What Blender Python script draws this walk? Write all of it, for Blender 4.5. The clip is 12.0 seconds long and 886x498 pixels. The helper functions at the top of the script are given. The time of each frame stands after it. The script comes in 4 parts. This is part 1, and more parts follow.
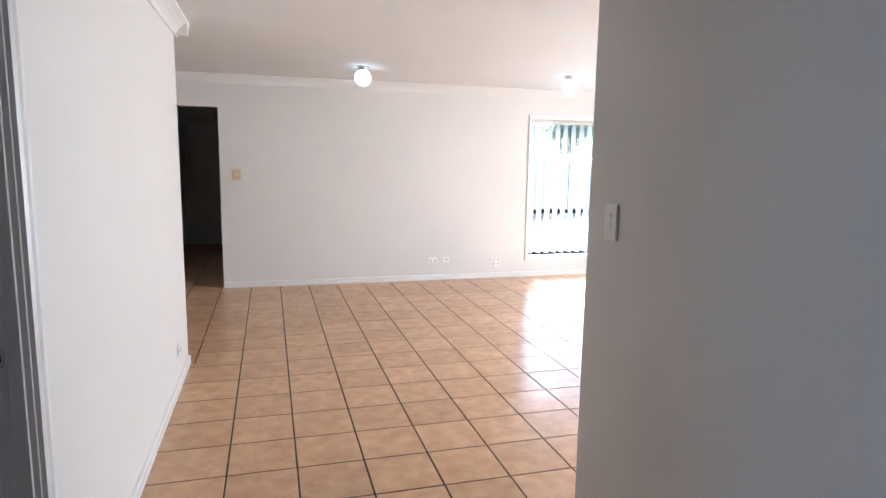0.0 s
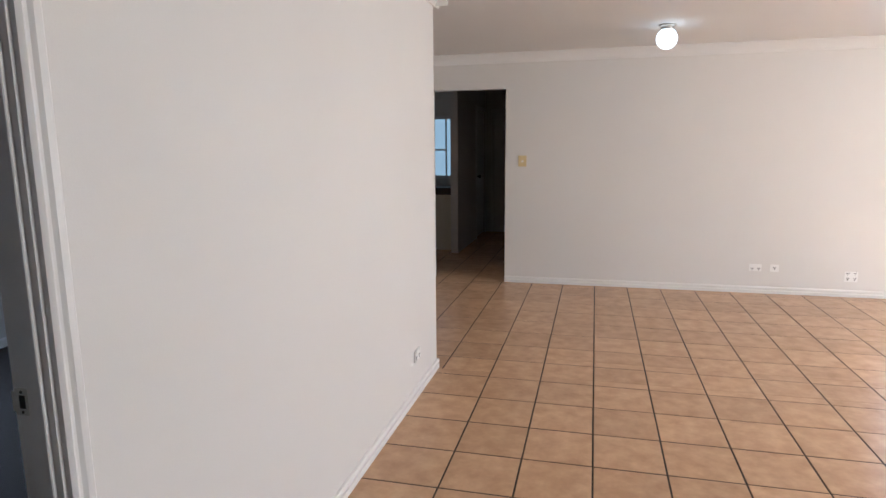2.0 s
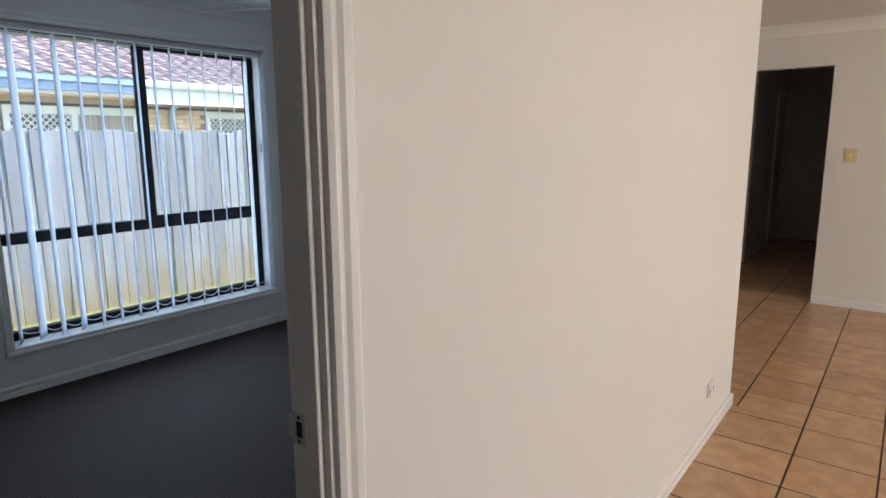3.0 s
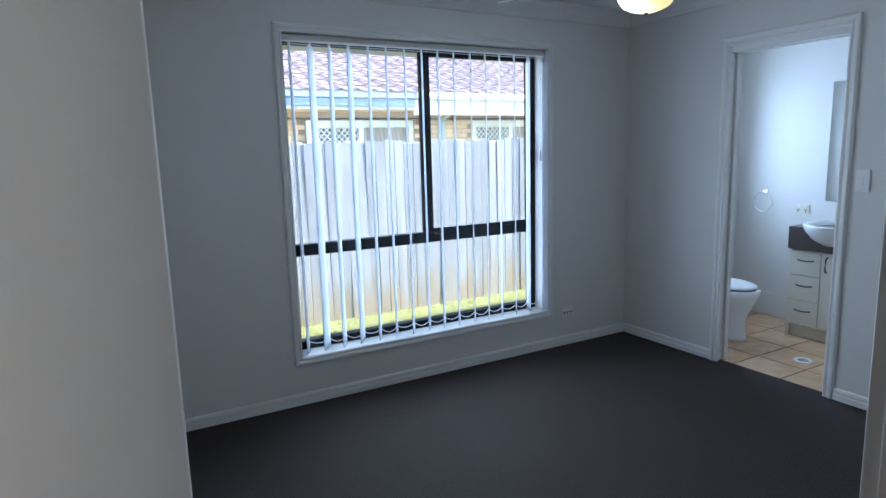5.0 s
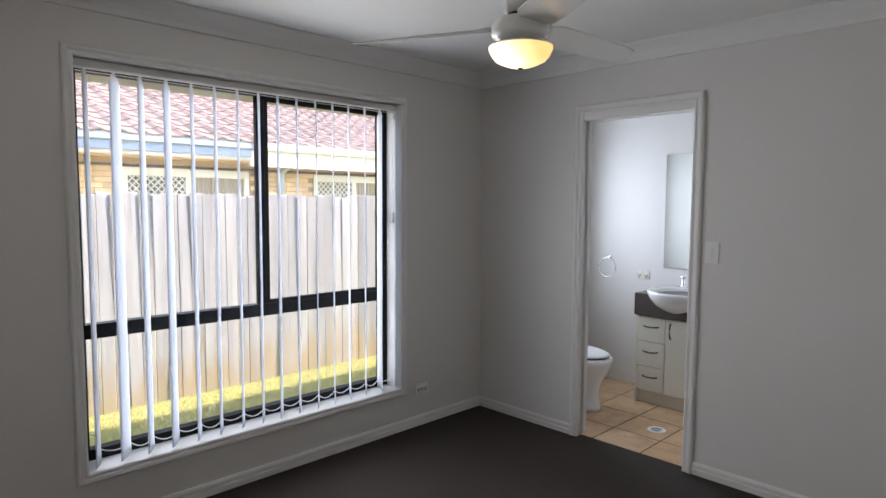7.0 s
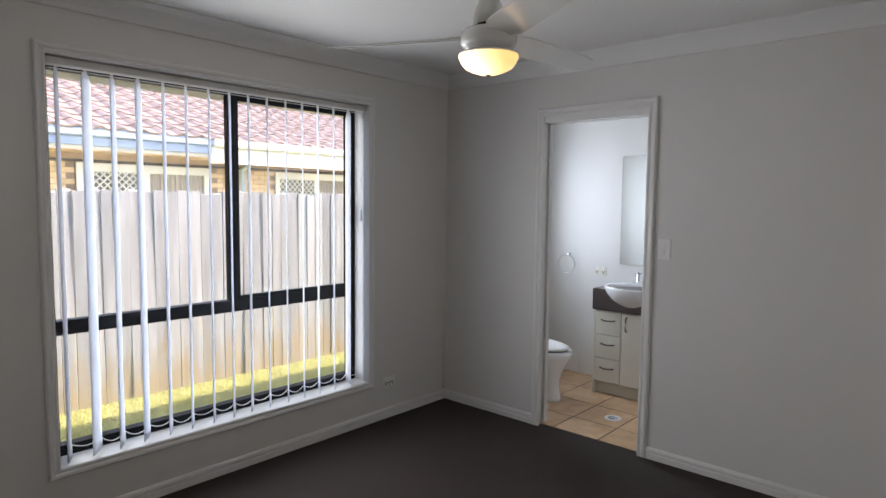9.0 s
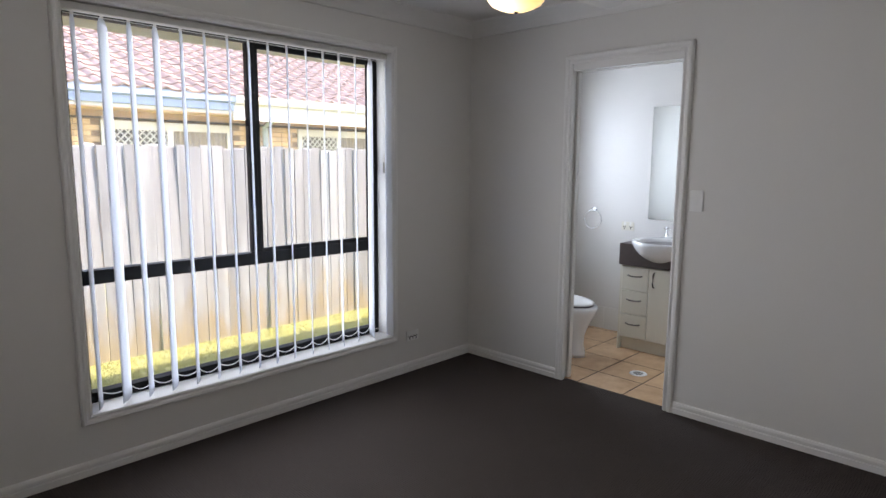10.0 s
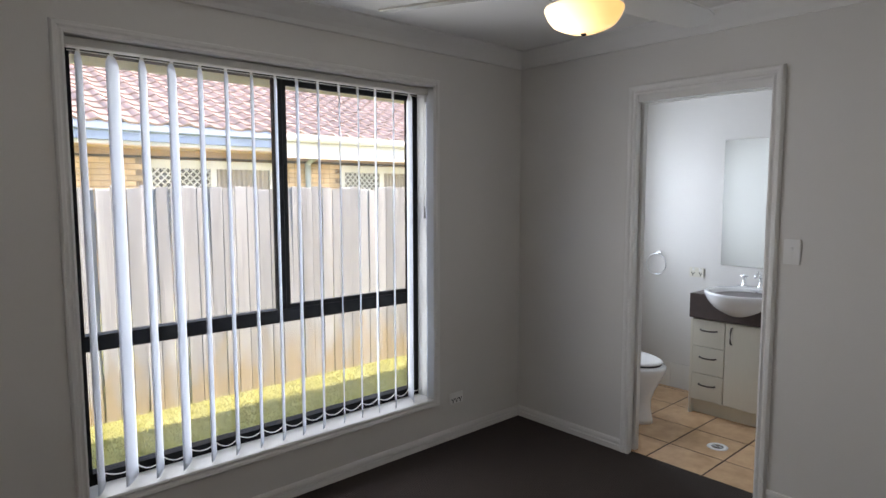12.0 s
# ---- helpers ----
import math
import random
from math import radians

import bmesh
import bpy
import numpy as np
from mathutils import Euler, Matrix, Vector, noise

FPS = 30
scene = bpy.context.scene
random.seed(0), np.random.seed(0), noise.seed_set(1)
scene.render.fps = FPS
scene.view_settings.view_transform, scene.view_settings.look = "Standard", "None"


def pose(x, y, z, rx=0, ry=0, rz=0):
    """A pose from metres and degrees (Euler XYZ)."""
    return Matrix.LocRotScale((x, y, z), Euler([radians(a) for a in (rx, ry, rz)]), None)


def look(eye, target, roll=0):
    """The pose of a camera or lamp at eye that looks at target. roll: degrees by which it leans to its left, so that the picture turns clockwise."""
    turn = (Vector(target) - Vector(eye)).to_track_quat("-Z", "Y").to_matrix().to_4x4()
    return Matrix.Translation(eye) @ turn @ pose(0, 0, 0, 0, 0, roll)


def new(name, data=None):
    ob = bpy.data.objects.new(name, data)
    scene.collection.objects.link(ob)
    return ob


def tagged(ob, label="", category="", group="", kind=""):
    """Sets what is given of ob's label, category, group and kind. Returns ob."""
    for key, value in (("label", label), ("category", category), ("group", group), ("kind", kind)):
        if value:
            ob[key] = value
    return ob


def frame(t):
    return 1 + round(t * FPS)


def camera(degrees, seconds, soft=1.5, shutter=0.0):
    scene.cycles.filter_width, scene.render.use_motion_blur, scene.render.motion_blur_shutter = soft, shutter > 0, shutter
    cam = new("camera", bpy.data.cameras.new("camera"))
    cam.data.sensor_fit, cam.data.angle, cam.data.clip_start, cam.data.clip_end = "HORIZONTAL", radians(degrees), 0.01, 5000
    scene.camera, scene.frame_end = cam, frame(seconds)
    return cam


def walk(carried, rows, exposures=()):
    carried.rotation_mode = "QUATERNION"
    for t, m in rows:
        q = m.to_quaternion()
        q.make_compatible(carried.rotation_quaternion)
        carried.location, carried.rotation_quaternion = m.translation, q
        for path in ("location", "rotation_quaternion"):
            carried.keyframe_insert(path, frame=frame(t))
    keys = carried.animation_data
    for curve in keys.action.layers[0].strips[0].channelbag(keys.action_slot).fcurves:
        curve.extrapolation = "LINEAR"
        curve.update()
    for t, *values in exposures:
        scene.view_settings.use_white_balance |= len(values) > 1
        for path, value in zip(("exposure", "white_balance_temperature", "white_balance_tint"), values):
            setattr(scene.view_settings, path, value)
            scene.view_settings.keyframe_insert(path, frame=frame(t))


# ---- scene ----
cam = camera(72.1, 12.0)
PATH = [
    (0, (-1.014, 1.612, 1.511), (-0.47, 3.515, 1.225), 0.9),
    (0.5, (-0.85, 1.743, 1.5), (-0.602, 3.706, 1.209), 1.0),
    (1, (-0.771, 2.041, 1.501), (-0.76, 4.017, 1.194), 0.7),
    (1.5, (-0.688, 2.267, 1.496), (-0.915, 4.228, 1.171), 0.3),
    (2, (-0.616, 2.462, 1.485), (-1.093, 4.376, 1.152), -0.5),
    (2.5, (-0.706, 2.605, 1.47), (-1.514, 4.402, 1.125), -0.6),
    (3, (-0.932, 2.76, 1.466), (-2.132, 4.32, 1.114), -0.3),
    (3.3, (-1.020, 2.779, 1.476), (-2.434, 4.146, 1.109), -0.3),
    (3.5, (-1.048, 2.760, 1.515), (-2.567, 4.003, 1.128), -0.2),
    (3.7, (-1.082, 2.776, 1.533), (-2.700, 3.884, 1.138), -0.25),
    (5.3, (-1.605, 3.06, 1.471), (-3.328, 4.023, 1.15), -1.6),
    (5.5, (-1.626, 3.122, 1.493), (-3.329, 4.123, 1.184), -1.7),
    (6, (-1.764, 3.172, 1.491), (-3.341, 4.37, 1.214), -1.0),
    (6.5, (-1.928, 3.207, 1.503), (-3.424, 4.514, 1.275), -0.4),
    (7, (-1.955, 3.201, 1.51), (-3.382, 4.595, 1.36), 0.3),
    (7.2, (-1.927, 3.177, 1.494), (-3.326, 4.603, 1.393), 0.8),
    (8.8, (-1.877, 3.074, 1.536), (-3.207, 4.563, 1.422), 0.8),
    (9, (-1.898, 3.085, 1.512), (-3.231, 4.568, 1.357), 0.6),
    (9.5, (-1.945, 3.103, 1.477), (-3.294, 4.558, 1.224), 0.5),
    (10, (-1.94, 3.122, 1.46), (-3.317, 4.544, 1.175), 0.4),
    (10.5, (-1.894, 3.107, 1.484), (-3.293, 4.511, 1.217), 0.4),
    (11, (-1.961, 3.168, 1.516), (-3.368, 4.573, 1.309), 0.4),
    (11.5, (-2.179, 3.256, 1.526), (-3.6, 4.65, 1.333), 0.3),
    (12, (-2.254, 3.417, 1.531), (-3.74, 4.743, 1.347), -0.1),
]
EXPO = [
    (0.0, 3.2, 5350, 11), (0.5, 3.02, 5200, 11), (1.5, 3.02, 5150, 11), (2.0, 2.86, 5650, 12), (2.5, 2.86, 6400, 13), (3.2, 2.72, 6200, 12), (3.7, 2.7, 5900, 10),
    (5.3, 3.28, 6050, 13), (5.8, 3.2, 6700, 17), (6.5, 3.18, 7950, 21.5), (8.8, 3.12, 8150, 22), (9.5, 3.2, 8050, 22), (10.3, 3.24, 8150, 22.5), (11.2, 3.2, 8350, 22.5), (12.0, 3.04, 8350, 21.5),
]
walk(cam, [(t, look(eye, target, roll)) for t, eye, target, roll in PATH], EXPO)

# ---- world and sun ----
SUN_AZ, SUN_EL = math.atan2(0.303, 0.953), radians(34.5)
TO_SUN = Vector((math.cos(SUN_EL) * math.sin(SUN_AZ), math.cos(SUN_EL) * math.cos(SUN_AZ), math.sin(SUN_EL)))
world = bpy.data.worlds.new("sky")
scene.world = world
world.use_nodes = True
wn = world.node_tree
sky = wn.nodes.new("ShaderNodeTexSky")
sky.sky_type, sky.sun_disc = "NISHITA", False
sky.sun_elevation, sky.sun_rotation = SUN_EL, SUN_AZ
wn.links.new(sky.outputs[0], wn.nodes["Background"].inputs[0])
wn.nodes["Background"].inputs[1].default_value = 0.125
sun_data = bpy.data.lights.new("sun", "SUN")
sun_data.energy, sun_data.angle, sun_data.color = 2.0, radians(0.5), (1.0, 0.96, 0.91)
sun = new("sun", sun_data)
sun.matrix_world = look(TO_SUN * 40, (0, 0, 0))

def opening_light(name, at, toward, w, h, power, colour, spread=180):
    """Sky light that comes in through an opening."""
    d = bpy.data.lights.new(name, "AREA")
    d.shape, d.size, d.size_y, d.energy, d.color, d.spread = "RECTANGLE", w, h, power, colour, radians(spread)
    ob = new(name, d)
    ob.matrix_world = look(at, Vector(at) + Vector(toward))
    return ob


opening_light("sky_light_bedroom_window", (-5.098, 4.855, 1.2), (1, 0, 0), 1.72, 1.72, 3.3, (0.66, 0.84, 1.0))
opening_light("sky_light_bedroom_blind", (-4.962, 4.855, 1.2), (1, 0, 0), 1.76, 1.76, 1.9, (0.70, 0.86, 1.0), 145)
opening_light("sky_light_east_doors", (5.17, 5.0, 1.05), (-1, 0, 0), 2.7, 2.0, 25, (1.0, 0.95, 0.87))
opening_light("sky_light_living_window", (2.96, 9.137, 1.1), (0, -1, 0), 1.26, 1.66, 1.5, (0.66, 0.82, 1.0))
opening_light("sky_light_ensuite_window", (-5.09, 7.24, 1.5), (1, 0, -0.1), 0.5, 0.95, 2.6, (0.52, 0.735, 1.0), 158)


# ---- materials ----
def surface(name, base, rough=0.6, vary=0.06, grain=60.0, blotch=1.5, bump=0.02, metal=0.0, spread=0.0, islands=False,
            second=None, coat=0.0, stretch=(1, 1, 1), second_amount=0.5, rough_vary=0.08, spec=0.5):
    """A node material: base colour with stains and grain at two scales, and fine relief.
    spread: difference from piece to piece; second: a colour that the large stains lead to."""
    m = bpy.data.materials.new(name)
    m.use_nodes = True
    nt = m.node_tree
    n, ln = nt.nodes, nt.links
    p = n["Principled BSDF"]
    p.inputs["Metallic"].default_value = metal
    p.inputs["Coat Weight"].default_value = coat
    p.inputs["Specular IOR Level"].default_value = spec
    tc = n.new("ShaderNodeTexCoord")
    info = n.new("ShaderNodeObjectInfo")
    geo = n.new("ShaderNodeNewGeometry")
    rnd = geo.outputs["Random Per Island"] if islands else info.outputs["Random"]
    shift = n.new("ShaderNodeVectorMath")
    shift.operation = "MULTIPLY_ADD"
    comb = n.new("ShaderNodeCombineXYZ")
    for k in range(3):
        ln.new(rnd, comb.inputs[k])
    ln.new(comb.outputs[0], shift.inputs[0])
    shift.inputs[1].default_value = (37.0, 53.0, 71.0) if spread > 0 else (0, 0, 0)
    mp = n.new("ShaderNodeMapping")
    mp.inputs["Scale"].default_value = stretch
    ln.new(tc.outputs["Object"], mp.inputs[0])
    ln.new(mp.outputs[0], shift.inputs[2])
    big = n.new("ShaderNodeTexNoise")
    big.inputs["Scale"].default_value, big.inputs["Detail"].default_value = blotch, 5
    fine = n.new("ShaderNodeTexNoise")
    fine.inputs["Scale"].default_value, fine.inputs["Detail"].default_value = grain, 4
    ln.new(shift.outputs[0], big.inputs["Vector"])
    ln.new(shift.outputs[0], fine.inputs["Vector"])
    mix = n.new("ShaderNodeMix")
    mix.data_type = "RGBA"
    mix.inputs["A"].default_value = (*base, 1)
    other = second or tuple(c * (1 - vary * 2) for c in base)
    mix.inputs["B"].default_value = (*other, 1)
    ramp = n.new("ShaderNodeMapRange")
    ramp.inputs["From Min"].default_value, ramp.inputs["From Max"].default_value = 0.30, 0.74
    ramp.inputs["To Max"].default_value = 1.0 if not second else second_amount
    ln.new(big.outputs["Fac"], ramp.inputs["Value"])
    ln.new(ramp.outputs[0], mix.inputs["Factor"])
    hsv = n.new("ShaderNodeHueSaturation")
    ln.new(mix.outputs["Result"], hsv.inputs["Color"])
    val = n.new("ShaderNodeMath")
    val.operation = "MULTIPLY_ADD"
    ln.new(fine.outputs["Fac"], val.inputs[0])
    val.inputs[1].default_value = vary * 2
    val.inputs[2].default_value = 1 - vary
    piece = n.new("ShaderNodeMath")
    piece.operation = "MULTIPLY_ADD"
    ln.new(rnd, piece.inputs[0])
    piece.inputs[1].default_value = spread
    ln.new(val.outputs[0], piece.inputs[2])
    off = n.new("ShaderNodeMath")
    off.operation = "SUBTRACT"
    ln.new(piece.outputs[0], off.inputs[0])
    off.inputs[1].default_value = spread / 2
    ln.new(off.outputs[0], hsv.inputs["Value"])
    ln.new(hsv.outputs[0], p.inputs["Base Color"])
    rr = n.new("ShaderNodeMath")
    rr.operation = "MULTIPLY_ADD"
    ln.new(big.outputs["Fac"], rr.inputs[0])
    rr.inputs[1].default_value = rough_vary * 2
    rr.inputs[2].default_value = max(0.0, rough - rough_vary)
    ln.new(rr.outputs[0], p.inputs["Roughness"])
    if bump:
        b = n.new("ShaderNodeBump")
        b.inputs["Strength"].default_value = bump * 5
        b.inputs["Distance"].default_value = 0.002
        ln.new(fine.outputs["Fac"], b.inputs["Height"])
        ln.new(b.outputs[0], p.inputs["Normal"])
    return m


def carpet_material():
    m = surface("carpet", (0.044, 0.0325, 0.029), 0.8, 0.25, 260, 0.9, 0.0, second=(0.036, 0.0265, 0.0238), second_amount=0.8, spec=0.14)
    nt = m.node_tree
    n, ln = nt.nodes, nt.links
    p = n["Principled BSDF"]
    p.inputs["Sheen Weight"].default_value = 0.04
    tc = n.new("ShaderNodeTexCoord")
    heights = []
    for turn in (0, 90):
        mp = n.new("ShaderNodeMapping")
        mp.inputs["Rotation"].default_value = (0, 0, radians(turn))
        w = n.new("ShaderNodeTexWave")
        w.inputs["Scale"].default_value, w.inputs["Distortion"].default_value = 27, 0.6
        w.inputs["Detail"].default_value, w.inputs["Detail Scale"].default_value = 1, 2
        ln.new(tc.outputs["Object"], mp.inputs[0])
        ln.new(mp.outputs[0], w.inputs["Vector"])
        heights.append(w)
    mul = n.new("ShaderNodeMath")
    mul.operation = "MULTIPLY"
    ln.new(heights[0].outputs["Fac"], mul.inputs[0])
    ln.new(heights[1].outputs["Fac"], mul.inputs[1])
    b = n.new("ShaderNodeBump")
    b.inputs["Strength"].default_value, b.inputs["Distance"].default_value = 0.8, 0.004
    ln.new(mul.outputs[0], b.inputs["Height"])
    ln.new(b.outputs[0], p.inputs["Normal"])
    return m


def glow(name, colour, strength):
    m = bpy.data.materials.new(name)
    m.use_nodes = True
    p = m.node_tree.nodes["Principled BSDF"]
    p.inputs["Base Color"].default_value = (*colour, 1)
    p.inputs["Emission Color"].default_value = (*colour, 1)
    p.inputs["Emission Strength"].default_value = strength
    p.inputs["Roughness"].default_value = 0.25
    return m


def glass_material(name, rough=0.0, tint=(1, 1, 1)):
    m = bpy.data.materials.new(name)
    m.use_nodes = True
    p = m.node_tree.nodes["Principled BSDF"]
    p.inputs["Base Color"].default_value = (*tint, 1)
    p.inputs["Transmission Weight"].default_value = 1.0
    p.inputs["Roughness"].default_value = rough
    p.inputs["IOR"].default_value = 1.45
    return m


def fabric(m, tint, amount):
    """Lets light through a cloth."""
    nt = m.node_tree
    out = nt.nodes["Material Output"]
    tr = nt.nodes.new("ShaderNodeBsdfTranslucent")
    tr.inputs["Color"].default_value = (*tint, 1)
    mix = nt.nodes.new("ShaderNodeMixShader")
    mix.inputs[0].default_value = amount
    nt.links.new(nt.nodes["Principled BSDF"].outputs[0], mix.inputs[1])
    nt.links.new(tr.outputs[0], mix.inputs[2])
    nt.links.new(mix.outputs[0], out.inputs["Surface"])
    return m


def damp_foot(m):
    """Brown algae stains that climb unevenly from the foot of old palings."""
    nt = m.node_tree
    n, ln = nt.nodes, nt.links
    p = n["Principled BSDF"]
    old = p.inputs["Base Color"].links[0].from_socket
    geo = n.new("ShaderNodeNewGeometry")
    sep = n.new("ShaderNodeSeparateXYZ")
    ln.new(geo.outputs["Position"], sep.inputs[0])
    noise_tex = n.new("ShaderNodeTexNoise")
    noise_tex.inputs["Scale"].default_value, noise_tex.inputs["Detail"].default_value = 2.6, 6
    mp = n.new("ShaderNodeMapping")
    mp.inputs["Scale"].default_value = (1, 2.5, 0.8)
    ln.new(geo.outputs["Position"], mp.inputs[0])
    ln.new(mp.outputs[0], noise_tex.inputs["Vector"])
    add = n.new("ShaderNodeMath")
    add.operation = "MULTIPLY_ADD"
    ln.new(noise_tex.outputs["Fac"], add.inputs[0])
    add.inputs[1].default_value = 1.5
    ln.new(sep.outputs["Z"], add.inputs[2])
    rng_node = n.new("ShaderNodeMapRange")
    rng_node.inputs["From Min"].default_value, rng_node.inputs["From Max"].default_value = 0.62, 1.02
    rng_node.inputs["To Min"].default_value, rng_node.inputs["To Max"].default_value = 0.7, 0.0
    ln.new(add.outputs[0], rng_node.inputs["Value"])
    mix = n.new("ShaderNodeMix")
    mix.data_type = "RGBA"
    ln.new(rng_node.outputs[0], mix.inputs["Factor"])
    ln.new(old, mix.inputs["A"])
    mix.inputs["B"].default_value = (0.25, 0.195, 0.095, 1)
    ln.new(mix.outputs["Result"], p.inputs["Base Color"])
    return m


M_WALL = surface("wall_paint", (0.69, 0.665, 0.635), 0.55, 0.025, 220, 0.8, 0.03)
M_CEIL = surface("ceiling_paint", (0.74, 0.725, 0.705), 0.7, 0.02, 200, 0.7, 0.02)
M_TRIM = surface("gloss_trim_paint", (0.76, 0.74, 0.715), 0.32, 0.02, 90, 2.0, 0.01)
M_PLASTIC = surface("white_plastic", (0.80, 0.79, 0.77), 0.3, 0.02, 120, 4, 0.0)
M_RAIL = surface("beige_headrail", (0.60, 0.575, 0.54), 0.4, 0.03, 120, 4, 0.0)
M_SCREEN = surface("grey_fly_screen", (0.17, 0.17, 0.175), 0.9, 0.1, 90, 4, 0.0)
M_OLD = surface("yellowed_plastic", (0.66, 0.52, 0.28), 0.35, 0.04, 120, 4, 0.0)
M_BLACK = surface("black_aluminium", (0.004, 0.0045, 0.006), 0.5, 0.1, 150, 3, 0.0, spec=0.2)
# near-black colour that paints the shadow between toilet lid and pan
M_SEAT_SHADE = surface("seat_gap_shade", (0.03, 0.028, 0.03), 0.5, 0.1, 60, 3, 0.0)
M_DARK = surface("dark_recess", (0.02, 0.02, 0.02), 0.8, 0.1, 50, 3, 0.0)
M_CHROME = surface("chrome", (0.82, 0.83, 0.85), 0.1, 0.02, 60, 5, 0.0, metal=1.0, rough_vary=0.03)
M_STEEL = surface("brushed_steel", (0.55, 0.53, 0.5), 0.3, 0.06, 90, 6, 0.01, metal=1.0)
M_BRONZE = surface("dark_bronze_handle", (0.12, 0.105, 0.095), 0.35, 0.08, 90, 6, 0.0, metal=1.0)
M_CERAMIC = surface("white_ceramic", (0.82, 0.82, 0.82), 0.08, 0.01, 30, 3, 0.0, coat=0.3, rough_vary=0.03)
M_SLAT = fabric(surface("blind_fabric", (0.80, 0.81, 0.83), 0.75, 0.04, 320, 3, 0.03, stretch=(1, 1, 0.3)), (0.84, 0.88, 0.95), 0.6)
M_TILE = surface("terracotta_tile", (0.65, 0.42, 0.255), 0.24, 0.09, 45, 11.0, 0.012, spread=0.14, second=(0.40, 0.235, 0.13), second_amount=0.6, rough_vary=0.02, spec=0.2)
M_TILE_FAR = surface("terracotta_tile_rest", (0.65, 0.42, 0.255), 0.24, 0.09, 45, 11.0, 0.012, spread=0.14, islands=True, second=(0.40, 0.235, 0.13), second_amount=0.6, rough_vary=0.02, spec=0.2)
M_GROUT = surface("dark_grout", (0.04, 0.026, 0.019), 0.9, 0.2, 120, 3, 0.05)
M_BATHTILE = surface("cream_wall_tile", (0.74, 0.72, 0.68), 0.15, 0.02, 60, 3, 0.0, spread=0.03)
M_CARPET = carpet_material()
M_LAMINATE = surface("cream_laminate", (0.72, 0.68, 0.58), 0.4, 0.04, 90, 3, 0.01, stretch=(1, 1, 0.1))
M_BENCH = surface("dark_brown_benchtop", (0.075, 0.052, 0.048), 0.35, 0.25, 140, 20, 0.01, second=(0.045, 0.032, 0.03))
M_FAN = surface("fan_enamel", (0.78, 0.77, 0.74), 0.14, 0.02, 60, 3, 0.0)
M_GLASS = glass_material("window_glass")
M_BOWL = glow("lit_amber_glass", (1.0, 0.66, 0.28), 0.12)


def hot_spot(m, at, reach, colour, strength, base):
    """Opal glass that glows stronger near the lamp behind it."""
    n, ln = m.node_tree.nodes, m.node_tree.links
    p = n["Principled BSDF"]
    tc = n.new("ShaderNodeTexCoord")
    dist = n.new("ShaderNodeVectorMath")
    dist.operation = "DISTANCE"
    dist.inputs[1].default_value = at
    ln.new(tc.outputs["Object"], dist.inputs[0])
    near = n.new("ShaderNodeMapRange")
    near.interpolation_type = "SMOOTHSTEP"
    near.inputs["From Min"].default_value, near.inputs["From Max"].default_value = 0.02, reach
    near.inputs["To Min"].default_value, near.inputs["To Max"].default_value = 1.0, 0.0
    ln.new(dist.outputs["Value"], near.inputs["Value"])
    mix = n.new("ShaderNodeMix")
    mix.data_type = "RGBA"
    ln.new(near.outputs[0], mix.inputs["Factor"])
    mix.inputs["A"].default_value = p.inputs["Emission Color"].default_value
    mix.inputs["B"].default_value = (*colour, 1)
    ln.new(mix.outputs["Result"], p.inputs["Emission Color"])
    power = n.new("ShaderNodeMath")
    power.operation = "MULTIPLY_ADD"
    ln.new(near.outputs[0], power.inputs[0])
    power.inputs[1].default_value, power.inputs[2].default_value = strength - base, base
    ln.new(power.outputs[0], p.inputs["Emission Strength"])


hot_spot(M_BOWL, (-0.03, -0.065, 2.02), 0.15, (1.0, 0.88, 0.62), 0.30, 0.115)
M_GLOBE = glow("lit_opal_glass", (0.80, 0.95, 1.0), 0.45)
# emission stands in for daylight behind the hall pane
M_FROST = glow("glowing_frosted_glass", (0.50, 0.72, 0.85), 0.08)
M_MIRROR = surface("mirror_silver", (0.86, 0.89, 0.88), 0.02, 0.0, 10, 1, 0.0, metal=1.0, rough_vary=0.0)
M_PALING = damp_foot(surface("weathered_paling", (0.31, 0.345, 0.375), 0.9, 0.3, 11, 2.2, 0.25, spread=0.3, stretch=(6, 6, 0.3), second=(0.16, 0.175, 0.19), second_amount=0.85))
M_GRASS_SOIL = surface("lawn", (0.35, 0.38, 0.15), 0.95, 0.3, 60, 1.2, 0.3, second=(0.38, 0.37, 0.16))
M_BLADE = fabric(surface("grass_blade", (0.42, 0.45, 0.20), 0.6, 0.2, 30, 1.0, 0.0, spread=0.3, islands=True), (0.44, 0.47, 0.20), 0.45)
M_BRICK = surface("blond_brick", (0.62, 0.46, 0.31), 0.9, 0.10, 60, 8, 0.12, spread=0.36)
M_MORTAR = surface("mortar", (0.27, 0.20, 0.155), 0.95, 0.1, 80, 3, 0.1)
M_ROOF = surface("terracotta_roof_tile", (0.27, 0.205, 0.195), 0.7, 0.16, 40, 5, 0.05, spread=0.3)
M_ROOF_FAR = surface("terracotta_roof_tile_rest", (0.27, 0.205, 0.195), 0.7, 0.16, 40, 5, 0.05, spread=0.3, islands=True)
M_GUTTER = surface("pale_blue_steel", (0.21, 0.29, 0.45), 0.5, 0.04, 40, 2, 0.0)
M_FASCIA = surface("white_fascia_paint", (0.57, 0.585, 0.60), 0.5, 0.04, 40, 2, 0.0)
M_EAVE = surface("pale_eave_paint", (0.86, 0.81, 0.68), 0.6, 0.04, 40, 2, 0.0)
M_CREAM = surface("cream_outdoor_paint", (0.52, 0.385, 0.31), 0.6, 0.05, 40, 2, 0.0)
